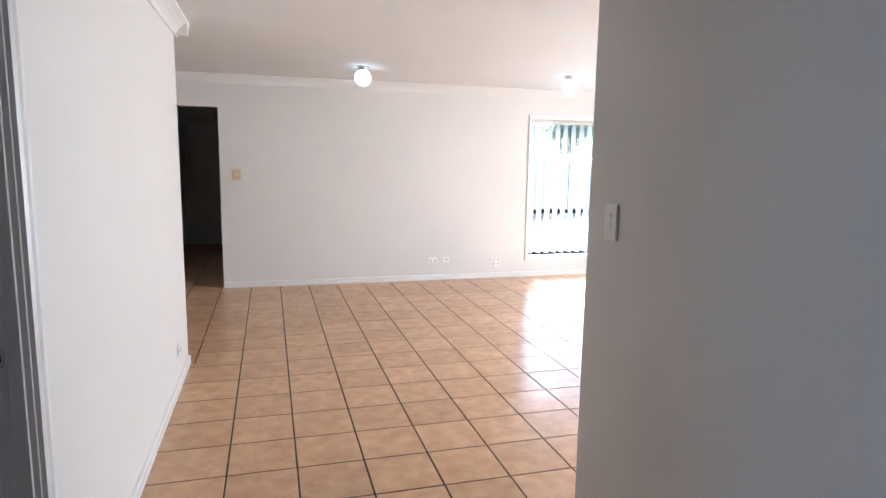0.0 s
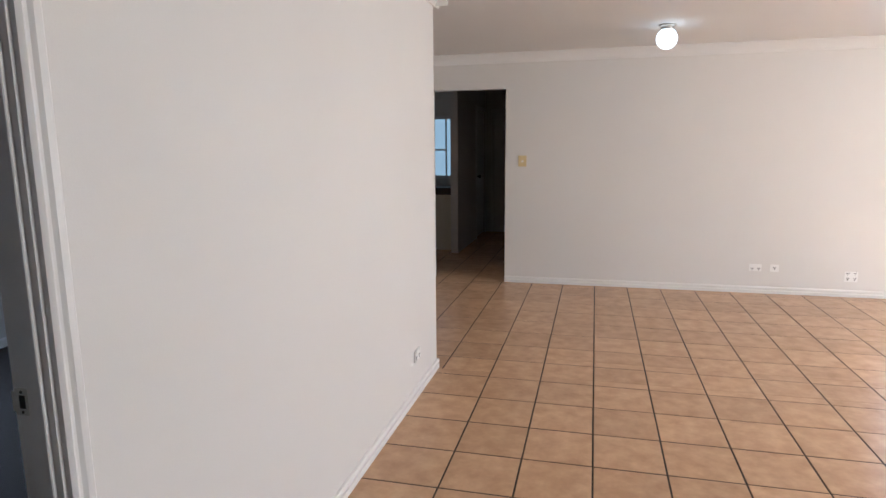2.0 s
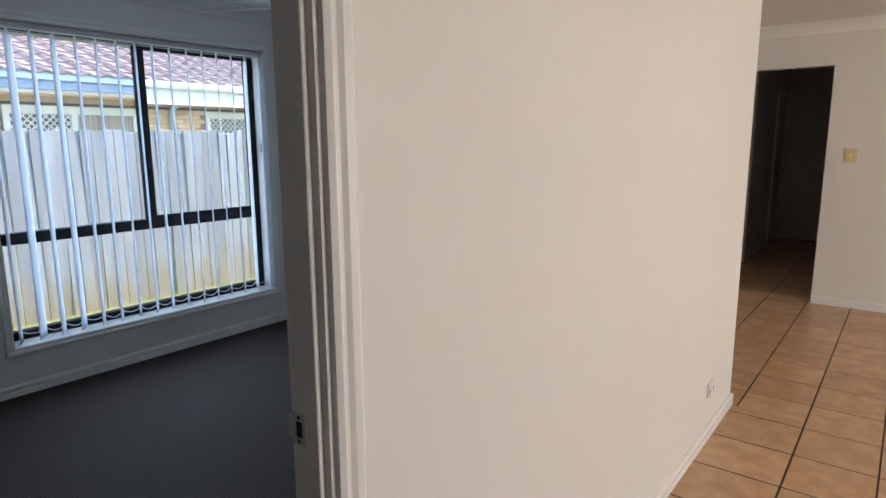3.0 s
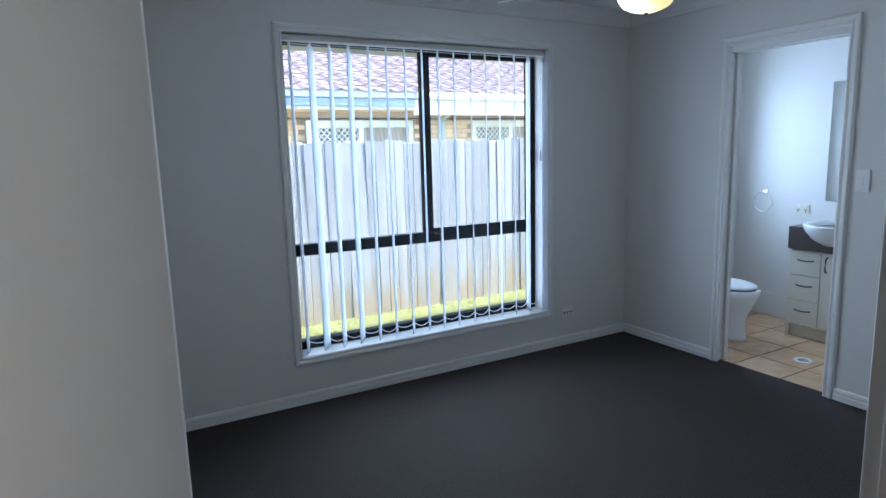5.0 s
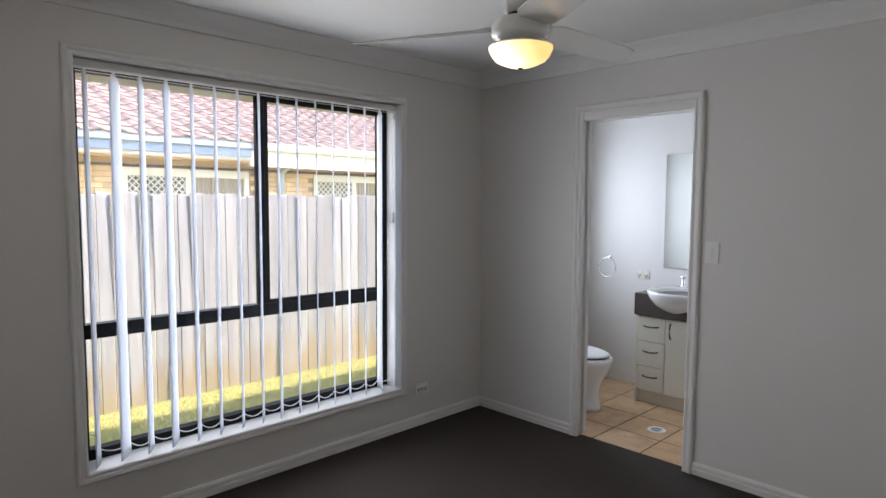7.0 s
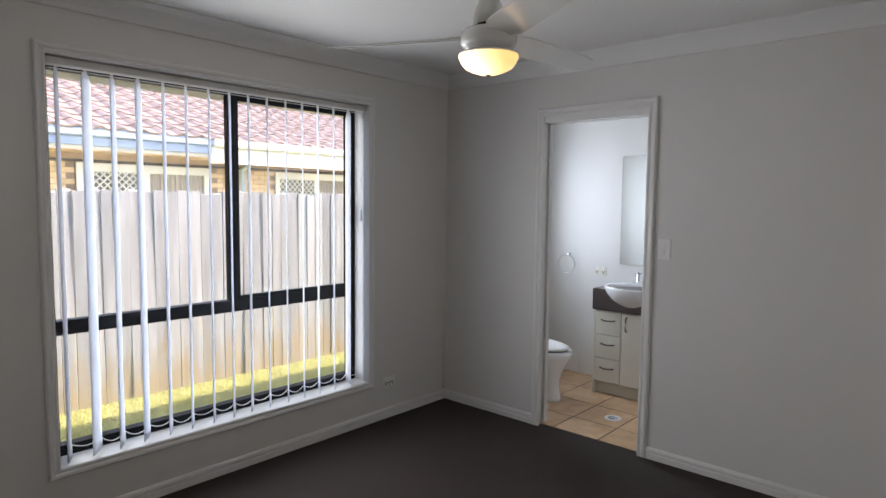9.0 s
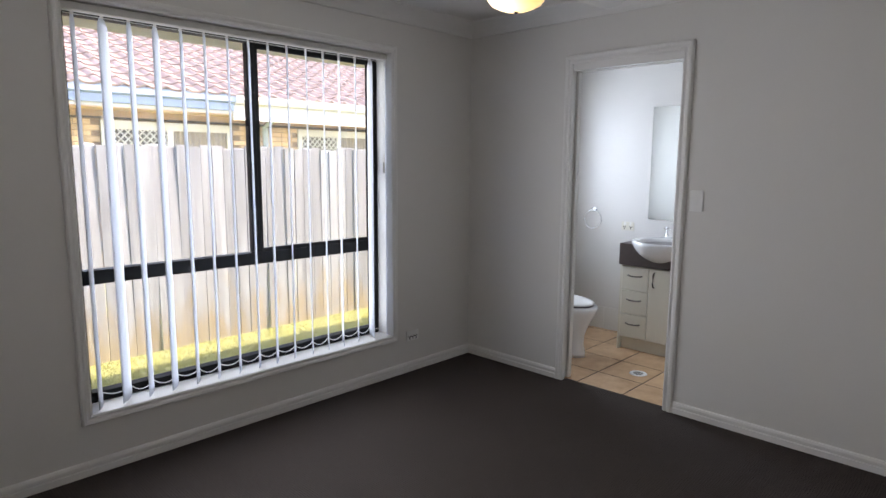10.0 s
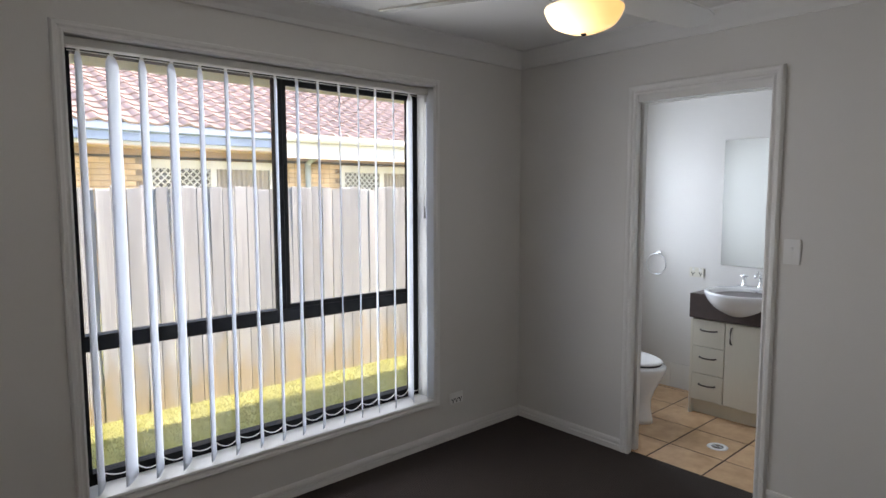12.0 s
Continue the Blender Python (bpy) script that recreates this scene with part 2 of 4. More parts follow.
M_STEELFENCE = surface("blue_grey_steel_sheet", (0.33, 0.41, 0.50), 0.5, 0.05, 30, 1, 0.0)
M_BARK = surface("bark", (0.14, 0.10, 0.07), 0.95, 0.25, 40, 6, 0.3)
M_LEAF = fabric(surface("tree_leaf", (0.09, 0.125, 0.05), 0.55, 0.2, 30, 1.0, 0.0, spread=0.6, islands=True), (0.16, 0.22, 0.07), 0.45)
M_CURTAIN = surface("grey_curtain", (0.30, 0.27, 0.25), 0.9, 0.1, 60, 3, 0.05)
M_CONCRETE = surface("grey_concrete", (0.12, 0.12, 0.125), 0.9, 0.15, 40, 2, 0.1)


# ---- mesh helpers ----
def part(name, bm, material, parent=None, label="", smooth=False):
    me = bpy.data.meshes.new(name)
    bmesh.ops.recalc_face_normals(bm, faces=bm.faces)
    bm.to_mesh(me)
    bm.free()
    me.materials.append(material)
    if smooth:
        for f in me.polygons:
            f.use_smooth = True
    ob = new(name, me)
    if parent:
        ob.parent = parent
    if label:
        tagged(ob, label)
    return ob


def thing(name, at, label, category, group="", kind="", turn=0.0):
    e = new(name)
    e.empty_display_size = 0.1
    e.matrix_world = pose(*at, 0, 0, turn)
    return tagged(e, label, category, group, kind)


def bx(bm, x0, x1, y0, y1, z0, z1, bevel=0.0, seg=1):
    made = bmesh.ops.create_cube(bm, size=1, matrix=Matrix.Translation(((x0 + x1) / 2, (y0 + y1) / 2, (z0 + z1) / 2)) @ Matrix.Diagonal((abs(x1 - x0), abs(y1 - y0), abs(z1 - z0), 1)))
    if bevel:
        edges = list({e for v in made["verts"] for e in v.link_edges})
        bmesh.ops.bevel(bm, geom=edges, offset=bevel, segments=seg, affect="EDGES", clamp_overlap=True)
    return bm


def box(*a, **k):
    return bx(bmesh.new(), *a, **k)


def cyl(bm, r0, r1, length, m, seg=24):
    """A cylinder or cone along local z from 0 to length."""
    bmesh.ops.create_cone(bm, cap_ends=True, segments=seg, radius1=r0, radius2=r1, depth=length, matrix=m @ Matrix.Translation((0, 0, length / 2)))
    return bm


def lathe(bm, profile, m=Matrix(), seg=32, sx=1.0, sy=1.0):
    """Turns (radius, height) points about local z."""
    rings = []
    for r, z in profile:
        if r < 1e-5:
            rings.append([bm.verts.new(m @ Vector((0, 0, z)))])
        else:
            rings.append([bm.verts.new(m @ Vector((r * sx * math.cos(a), r * sy * math.sin(a), z))) for a in (2 * math.pi * i / seg for i in range(seg))])
    for a, b in zip(rings, rings[1:]):
        for i in range(seg):
            j = (i + 1) % seg
            if len(a) == 1 and len(b) == 1:
                continue
            if len(a) == 1:
                bm.faces.new((a[0], b[i], b[j]))
            elif len(b) == 1:
                bm.faces.new((a[i], b[0], a[j]))
            else:
                bm.faces.new((a[i], b[i], b[j], a[j]))
    return bm


def tube(bm, points, r, seg=8):
    """A round bar through points."""
    rings = []
    pts = [Vector(p) for p in points]
    for i, p in enumerate(pts):
        d = (pts[min(i + 1, len(pts) - 1)] - pts[max(i - 1, 0)]).normalized()
        q = d.to_track_quat("Z", "Y")
        rings.append([bm.verts.new(p + q @ Vector((r * math.cos(a), r * math.sin(a), 0))) for a in (2 * math.pi * k / seg for k in range(seg))])
    for a, b in zip(rings, rings[1:]):
        for i in range(seg):
            bm.faces.new((a[i], a[(i + 1) % seg], b[(i + 1) % seg], b[i]))
    bm.faces.new(rings[0])
    bm.faces.new(rings[-1])
    return bm


def run(bm, profile, p0, p1, normal, up=(0, 0, 1)):
    """A moulding: profile points (out, up) carried from p0 to p1 along a wall with that normal."""
    nrm, upv = Vector(normal), Vector(up)
    ends = [[bm.verts.new(Vector(p) + nrm * u + upv * v) for u, v in profile] for p in (p0, p1)]
    for i in range(len(profile)):
        j = (i + 1) % len(profile)
        bm.faces.new((ends[0][i], ends[0][j], ends[1][j], ends[1][i]))
    bm.faces.new(ends[0])
    bm.faces.new(ends[1])
    return bm


SKIRT = [(0, 0), (0.015, 0), (0.015, 0.031), (0.006, 0.034), (0.006, 0.042), (0.015, 0.045), (0.015, 0.056), (0.010, 0.066), (0, 0.069)]
COVE = [(0, 0), (0.095, 0), (0.094, -0.01), (0.066, -0.028), (0.040, -0.050), (0.022, -0.072), (0.012, -0.094), (0, -0.095)]
ARCH = [(0.0, 0.0), (0.0, 0.012), (0.010, 0.017), (0.018, 0.013), (0.024, 0.013), (0.032, 0.019), (0.046, 0.021), (0.053, 0.016), (0.057, 0.0)]


def surround(bm, a0, a1, b0, b1, place, closed=False, wide=1.0):
    """An architrave round an opening a0..a1 by b0..b1; place(a, b, out) gives the point in the world."""
    def ring(sa, sb, a, b):
        return [bm.verts.new(place(a + sa * u * wide, b + sb * u * wide, v)) for u, v in ARCH]
    low = -1 if closed else 0
    rings = [ring(-1, low, a0, b0), ring(-1, 1, a0, b1), ring(1, 1, a1, b1), ring(1, low, a1, b0)]
    n = len(ARCH)
    pairs = list(zip(rings, rings[1:])) + ([(rings[3], rings[0])] if closed else [])
    for r0, r1 in pairs:
        for i in range(n - 1):
            bm.faces.new((r0[i], r0[i + 1], r1[i + 1], r1[i]))
    return bm


# ---- the plan ----
CEIL = 2.43
LW = -1.618          # face of the wall beside the hallway
LW_B = -1.708        # its bedroom face
FAR = 9.022          # far wall of the living room
BX, BY = -4.97, 6.535   # window wall and ensuite wall of the bedroom
ROBE_Y, ROBE_X = 3.103, -3.19
BATH_Y = 7.90
RW, RW_END = 0.037, 3.477
EAST = 5.2
SOUTH = -1.6
GROUND = -0.225
NIB = 6.277           # end of the wall beside the hallway
OUT = BX - 0.24


def wall(name, boxes, label):
    bm = bmesh.new()
    for b in boxes:
        bx(bm, *b)
    return tagged(part(name, bm, M_WALL), label, "wall", kind="structure")


DOOR = (2.537, 3.357, 2.05)          # bedroom door opening along y, and its height
ED = (-4.107, -3.404, 2.03)        # ensuite door along x
WIN = (3.920, 5.756, 0.289, 2.136)   # bedroom window along y and z
FWIN = (2.287, 3.632, 0.27, 2.06)    # living room window along x and z
FDOOR = (-2.36, -1.552, 2.075)      # opening to the rear hall
J = 0.02                           # thickness of door linings

wall("wall_living_west", [
    (LW_B, LW, SOUTH, DOOR[0] - J, 0, CEIL), (LW_B, LW, DOOR[1] + J, NIB, 0, CEIL),
    (LW_B, LW, DOOR[0] - J, DOOR[1] + J, DOOR[2] + J, CEIL)], "warm white painted plaster wall beside the bedroom door")
wall("wall_living_return", [(-2.24, LW_B, NIB - 0.09, NIB, 0, CEIL), (-2.24, -2.15, NIB, BY + 0.09, 0, CEIL)], "warm white painted plaster return wall")
wall("wall_living_north", [
    (FDOOR[1], 0.6, FAR, FAR + 0.11, 0, CEIL), (FDOOR[0] - 0.6, FDOOR[1], FAR, FAR + 0.11, FDOOR[2], CEIL),
    (FDOOR[0] - 0.6, FDOOR[0], FAR, FAR + 0.11, 0, FDOOR[2]),
    (0.6, FWIN[0] - J, FAR, FAR + 0.24, 0, CEIL), (FWIN[1] + J, EAST, FAR, FAR + 0.24, 0, CEIL),
    (FWIN[0] - J, FWIN[1] + J, FAR, FAR + 0.24, 0, FWIN[2] - J), (FWIN[0] - J, FWIN[1] + J, FAR, FAR + 0.24, FWIN[3] + J, CEIL)],
    "pale cream painted plaster wall with a window and a doorway")
wall("wall_living_east", [(EAST, EAST + 0.24, RW_END - 0.09, 3.6, 0, CEIL), (EAST, EAST + 0.24, 6.4, FAR + 0.24, 0, CEIL), (EAST, EAST + 0.24, 3.6, 6.4, 2.1, CEIL)], "plain painted wall")
wall("wall_living_south", [(RW + 0.11, EAST, RW_END - 0.09, RW_END, 0, CEIL)], "plain painted wall")
wall("wall_hallway_east", [(RW, RW + 0.11, SOUTH, RW_END, 0, CEIL)], "warm white painted wall ending at the living room")
wall("wall_hallway_south", [(LW_B, RW + 0.11, SOUTH - 0.1, SOUTH, 0, CEIL)], "plain painted wall")
wall("wall_bedroom_west", [
    (OUT, BX, 1.8, WIN[0] - J, GROUND, CEIL), (OUT, BX, WIN[1] + J, 6.94, GROUND, CEIL), (OUT, BX, 7.54, BATH_Y + 0.1, GROUND, CEIL),
    (OUT, BX, WIN[0] - J, WIN[1] + J, GROUND, WIN[2] - J), (OUT, BX, WIN[0] - J, WIN[1] + J, WIN[3] + J, CEIL),
    (OUT, BX, 6.94, 7.54, GROUND, 1.0), (OUT, BX, 6.94, 7.54, 2.1, CEIL)], "warm white painted plaster wall round a large window")
wall("wall_bedroom_north", [
    (BX, ED[0] - J, BY, BY + 0.09, 0, CEIL), (ED[1] + J, -2.24, BY, BY + 0.09, 0, CEIL), (ED[0] - J, ED[1] + J, BY, BY + 0.09, ED[2] + J, CEIL)],
    "warm white painted plaster wall with the ensuite doorway")
wall("wall_bedroom_south", [(ROBE_X - 0.09, LW_B, 1.8, 1.9, 0, CEIL)], "plain painted wall")
wall("wall_robe_side", [(ROBE_X - 0.09, ROBE_X, 1.9, ROBE_Y, 0, CEIL)], "warm white painted plaster wall end of the wardrobe")
wall("wall_robe_front", [(BX, -4.85, ROBE_Y - 0.09, ROBE_Y, 0, CEIL), (-4.85, -3.49, ROBE_Y - 0.09, ROBE_Y, 2.1, CEIL), (-3.49, ROBE_X - 0.09, ROBE_Y - 0.09, ROBE_Y, 0, CEIL)],
     "painted plaster wall round a built-in wardrobe")
wall("wall_robe_back", [(BX, ROBE_X - 0.09, 2.3, 2.39, 0, CEIL)], "plain painted wall")
wall("wall_ensuite_north", [(BX, -3.0, BATH_Y, BATH_Y + 0.1, 0, CEIL)], "white painted ensuite wall")
wall("wall_ensuite_east", [(-3.0, -2.9, BY + 0.09, FAR, 0, CEIL)], "white painted ensuite wall")
# rear hall
wall("wall_hall_east", [(-1.49, -1.39, FAR + 0.11, 13.05, 0, CEIL)], "plain painted wall of the dark rear hall")
wall("wall_hall_end", [(-3.6, -1.49, 12.95, 13.05, 0, CEIL)], "plain painted end wall of the dark rear hall")
wall("wall_hall_west", [(-2.55, -2.45, 10.7, 12.02, 0, CEIL), (-2.55, -2.45, 12.86, 12.95, 0, CEIL), (-2.55, -2.45, 12.02, 12.86, 2.08, CEIL), (-3.6, -2.55, 11.45, 11.55, 0, CEIL),
                        (-3.7, -3.6, FAR, 13.05, 0, CEIL), (-3.6, -2.96, FAR, FAR + 0.11, 0, CEIL)], "plain painted walls of the dark rear hall")


def slab(name, boxes, material, label, category):
    bm = bmesh.new()
    for b in boxes:
        bx(bm, *b)
    return tagged(part(name, bm, material), label, category, kind="structure")


slab("ceiling", [(OUT, EAST + 0.24, SOUTH - 0.1, FAR + 0.24, CEIL, CEIL + 0.12), (-3.7, -1.39, FAR + 0.24, 13.05, CEIL, CEIL + 0.12)], M_CEIL, "flat off-white plasterboard ceiling", "ceiling")
slab("floor_carpet", [(BX, LW_B, 1.9, NIB - 0.05, -0.1, 0.0), (BX, -2.2, NIB - 0.05, BY, -0.1, 0.0), (LW_B, LW - 0.045, DOOR[0], DOOR[1], -0.1, 0.0), (ED[0], ED[1], BY, BY + 0.045, -0.1, 0.0)], M_CARPET, "dark charcoal brown loop pile carpet", "carpet")
floor_tiled = slab("floor", [
    (LW - 0.045, EAST + 0.24, SOUTH - 0.1, FAR + 0.24, -0.22, -0.0016), (-2.2, LW - 0.045, NIB - 0.05, BY + 0.05, -0.22, -0.0016), (-2.95, LW - 0.045, BY + 0.05, FAR + 0.24, -0.22, -0.0016), (-3.7, -1.39, FAR + 0.24, 13.05, -0.22, -0.0016)],
    M_GROUT, "terracotta tiled floor with dark grout", "tiled floor")
floor_bath = slab("floor_ensuite", [(BX, -2.9, BY + 0.045, BATH_Y, -0.22, -0.0016)], M_GROUT, "terracotta tiled ensuite floor", "tiled floor")

# ---- mouldings ----
def moulding(name, runs, profile, label):
    bm = bmesh.new()
    for p0, p1, nrm in runs:
        run(bm, profile, p0, p1, nrm)
    return tagged(part(name, bm, M_TRIM if profile is SKIRT else M_CEIL), label, "moulding", kind="structure")


A = 0.057
moulding("baseboard_bedroom", [
    ((BX, ROBE_Y, 0), (BX, BY, 0), (1, 0, 0)), ((BX + 0.015, BY, 0), (ED[0] - A, BY, 0), (0, -1, 0)), ((ED[1] + A, BY, 0), (-2.24, BY, 0), (0, -1, 0)),
    ((LW_B, DOOR[1] + A, 0), (LW_B, NIB - 0.09, 0), (-1, 0, 0)), ((ROBE_X, 1.9, 0), (ROBE_X, ROBE_Y, 0), (1, 0, 0))], SKIRT, "white grooved skirting board")
moulding("baseboard_living", [
    ((LW, DOOR[1] + A, 0), (LW, NIB, 0), (1, 0, 0)), ((LW, SOUTH, 0), (LW, DOOR[0] - A, 0), (1, 0, 0)), ((FDOOR[1], FAR, 0), (EAST, FAR, 0), (0, -1, 0)),
    ((LW + 0.015, NIB, 0), (-2.15, NIB, 0), (0, 1, 0)), ((RW, SOUTH, 0), (RW, RW_END, 0), (-1, 0, 0))], SKIRT, "white grooved skirting board")
moulding("cornice_bedroom", [
    ((BX, 1.9, CEIL), (BX, BY, CEIL), (1, 0, 0)), ((BX, BY, CEIL), (-2.24, BY, CEIL), (0, -1, 0)), ((LW_B, 1.9, CEIL), (LW_B, NIB - 0.09, CEIL), (-1, 0, 0)),
    ((BX, ROBE_Y, CEIL), (ROBE_X, ROBE_Y, CEIL), (0, 1, 0)), ((ROBE_X, 1.9, CEIL), (ROBE_X, ROBE_Y, CEIL), (1, 0, 0)), ((LW_B, NIB - 0.09, CEIL), (-2.24, NIB - 0.09, CEIL), (0, -1, 0))], COVE, "white plaster cove cornice")
moulding("cornice_living", [
    ((LW, SOUTH, CEIL), (LW, NIB + 0.09, CEIL), (1, 0, 0)), ((LW + 0.09, NIB, CEIL), (-2.15, NIB, CEIL), (0, 1, 0)), ((-2.9, FAR, CEIL), (EAST, FAR, CEIL), (0, -1, 0)),
    ((-2.15, NIB, CEIL), (-2.15, BY + 0.09, CEIL), (1, 0, 0)), ((RW, SOUTH, CEIL), (RW, RW_END + 0.09, CEIL), (-1, 0, 0)), ((EAST, RW_END, CEIL), (EAST, FAR, CEIL), (-1, 0, 0))], COVE, "white plaster cove cornice")

# ---- bedroom doorway ----
door_frame = thing("door_1", (LW, DOOR[1], 0), "white gloss timber door frame with moulded architraves", "door frame", kind="structure")
door_frame.matrix_world = Matrix()
part("architrave", surround(bmesh.new(), DOOR[0] - 0.008, DOOR[1] + 0.008, 0, DOOR[2] + 0.008, lambda a, b, v: Vector((LW + v, a, b))), M_TRIM, door_frame)
part("architrave", surround(bmesh.new(), DOOR[0] - 0.008, DOOR[1] + 0.008, 0, DOOR[2] + 0.008, lambda a, b, v: Vector((LW_B - v, a, b))), M_TRIM, door_frame)
part("jamb", box(LW_B, LW, DOOR[1], DOOR[1] + J, 0, DOOR[2], bevel=0.001), M_TRIM, door_frame)
part("jamb", box(LW_B, LW, DOOR[0] - J, DOOR[0], 0, DOOR[2], bevel=0.001), M_TRIM, door_frame)
part("head", box(LW_B, LW, DOOR[0] - J, DOOR[1] + J, DOOR[2], DOOR[2] + J), M_TRIM, door_frame)
part("stop", box(LW_B + 0.04, LW_B + 0.075, DOOR[1] - 0.010, DOOR[1], 0, DOOR[2] - 0.01, bevel=0.002), M_TRIM, door_frame)
part("stop", box(LW_B + 0.04, LW_B + 0.075, DOOR[0], DOOR[0] + 0.010, 0, DOOR[2] - 0.01, bevel=0.002), M_TRIM, door_frame)
strike = thing("strike_plate", (0, 0, 0), "steel latch strike plate on the white door jamb", "strike plate")
bm = bmesh.new()
sx = LW_B + 0.018
SZ = -0.014
for b in ((sx - 0.016, sx + 0.014, 0.985, 0.998), (sx - 0.016, sx + 0.014, 1.026, 1.040), (sx - 0.016, sx - 0.008, 0.998, 1.026), (sx + 0.008, sx + 0.014, 0.998, 1.026), (sx - 0.024, sx - 0.016, 0.992, 1.033)):
    bx(bm, b[0], b[1], DOOR[1] - 0.0025, DOOR[1] - 0.0001, b[2] + SZ, b[3] + SZ)
part("plate", bm, M_STEEL, strike)
part("latch_hole", box(sx - 0.008, sx + 0.008, DOOR[1] - 0.0012, DOOR[1] - 0.0002, 0.998 + SZ, 1.026 + SZ), M_DARK, strike)
for z in (0.9915, 1.033):
    part("screw", cyl(bmesh.new(), 0.0035, 0.003, 0.001, Matrix.Translation((sx, DOOR[1] - 0.0024, z + SZ)) @ pose(0, 0, 0, 90), 12), M_DARK, strike)

# ---- ensuite doorway ----
ens_frame = thing("door_2", (0, 0, 0), "white gloss door frame of a sliding cavity door", "door frame", kind="structure")
part("architrave", surround(bmesh.new(), ED[0], ED[1], 0, ED[2] + 0.04, lambda a, b, v: Vector((a, BY - v, b))), M_TRIM, ens_frame)
part("architrave", surround(bmesh.new(), ED[0], ED[1], 0, ED[2], lambda a, b, v: Vector((a, BY + 0.09 + v, b))), M_TRIM, ens_frame)
part("jamb", box(ED[0] - J, ED[0], BY, BY + 0.022, 0, ED[2], bevel=0.002), M_TRIM, ens_frame)
part("jamb", box(ED[0] - J, ED[0], BY + 0.068, BY + 0.09, 0, ED[2], bevel=0.002), M_TRIM, ens_frame)
part("jamb", box(ED[1], ED[1] + J, BY, BY + 0.09, 0, ED[2], bevel=0.002), M_TRIM, ens_frame)
part("head", box(ED[0] - J, ED[1] + J, BY, BY + 0.022, ED[2], ED[2] + J), M_TRIM, ens_frame)
part("head", box(ED[0] - J, ED[1] + J, BY + 0.068, BY + 0.09, ED[2], ED[2] + J), M_TRIM, ens_frame)
slide = thing("sliding_door", (0, 0, 0), "white flush sliding door pushed back into its wall cavity", "door")
part("leaf", box(ED[0] - 0.09, ED[0] - 0.026, BY + 0.028, BY + 0.062, 0.004, ED[2] + 0.004, bevel=0.002), M_TRIM, slide)
part("head_plate", box(ED[0], ED[1], BY - 0.004, BY - 0.0002, ED[2], ED[2] + 0.04), M_TRIM, ens_frame)
part("edge_pull", box(ED[0] - 0.027, ED[0] - 0.023, BY + 0.034, BY + 0.056, 0.93, 1.0, bevel=0.001), M_BRONZE, slide)

# ---- wardrobe ----
robe = thing("door_3", (0, 0, 0), "white architrave round the built-in wardrobe", "door frame", kind="structure")
part("architrave", surround(bmesh.new(), -4.85, -3.49 + 0.07, 0, 2.1, lambda a, b, v: Vector((a, ROBE_Y + v, b))), M_TRIM, robe)
for k, (x0, x1, y) in enumerate(((-4.85, -4.14, ROBE_Y - 0.045), (-4.2, -3.49, ROBE_Y - 0.085))):
    d = thing("wardrobe_door", (0, 0, 0), "closed white sliding wardrobe door", "wardrobe door", "wardrobe doors")
    part("panel", box(x0, x1, y, y + 0.03, 0.01, 2.09, bevel=0.003), M_TRIM, d)

# ---- bedroom window ----
win = thing("window_1", (0, 0, 0), "black aluminium sliding window in white timber reveals", "window", kind="structure")
part("architrave", surround(bmesh.new(), *WIN[:2], WIN[2], WIN[3], lambda a, b, v: Vector((BX + v, a, b)), True, 0.84), M_TRIM, win)
for b in ((OUT + 0.02, BX, WIN[0] - J, WIN[0], WIN[2], WIN[3]), (OUT + 0.02, BX, WIN[1], WIN[1] + J, WIN[2], WIN[3]),
          (OUT + 0.02, BX, WIN[0] - J, WIN[1] + J, WIN[3], WIN[3] + J)):
    part("reveal", box(*b), M_TRIM, win)
part("window_sill", box(OUT + 0.02, BX, WIN[0] - J, WIN[1] + J, WIN[2] - J, WIN[2], bevel=0.001), M_TRIM, win)
FX0, FX1 = -5.165, -5.105
RAIL = (0.868, 0.935)
bm = bmesh.new()
bx(bm, FX0, FX1, WIN[0] + 0.001, WIN[0] + 0.042, WIN[2], WIN[3])
bx(bm, FX0, FX1, WIN[1] - 0.045, WIN[1] - 0.001, WIN[2], WIN[3])
bx(bm, FX0, FX1, WIN[0] + 0.042, WIN[1] - 0.045, WIN[3] - 0.038, WIN[3] - 0.001)
bx(bm, FX0, FX1, WIN[0] + 0.042, WIN[1] - 0.045, WIN[2] + 0.001, WIN[2] + 0.05)
bx(bm, FX0, FX1, WIN[0] + 0.042, WIN[1] - 0.045, *RAIL)
part("window_frame", bm, M_BLACK, win)
MY = 4.862
part("mullion", box(FX0 + 0.012, FX1 - 0.004, MY - 0.022, MY + 0.022, RAIL[1], WIN[3] - 0.04, bevel=0.003), M_BLACK, win)
bm = bmesh.new()
s0, s1, q0, q1 = MY + 0.022, WIN[1] - 0.045, RAIL[1], WIN[3] - 0.04
for b in ((s0, s0 + 0.022, q0, q1), (s1 - 0.032, s1, q0, q1), (s0 + 0.022, s1 - 0.032, q0, q0 + 0.022), (s0 + 0.022, s1 - 0.032, q1 - 0.025, q1)):
    bx(bm, FX1 - 0.028, FX1 - 0.006, b[0], b[1], b[2], b[3])
part("sliding_sash", bm, M_BLACK, win)
part("sash_catch", box(FX1 - 0.006, FX1 + 0.018, s1 - 0.03, s1 - 0.006, 1.36, 1.47, bevel=0.005, seg=2), M_BLACK, win, "black sash catch")
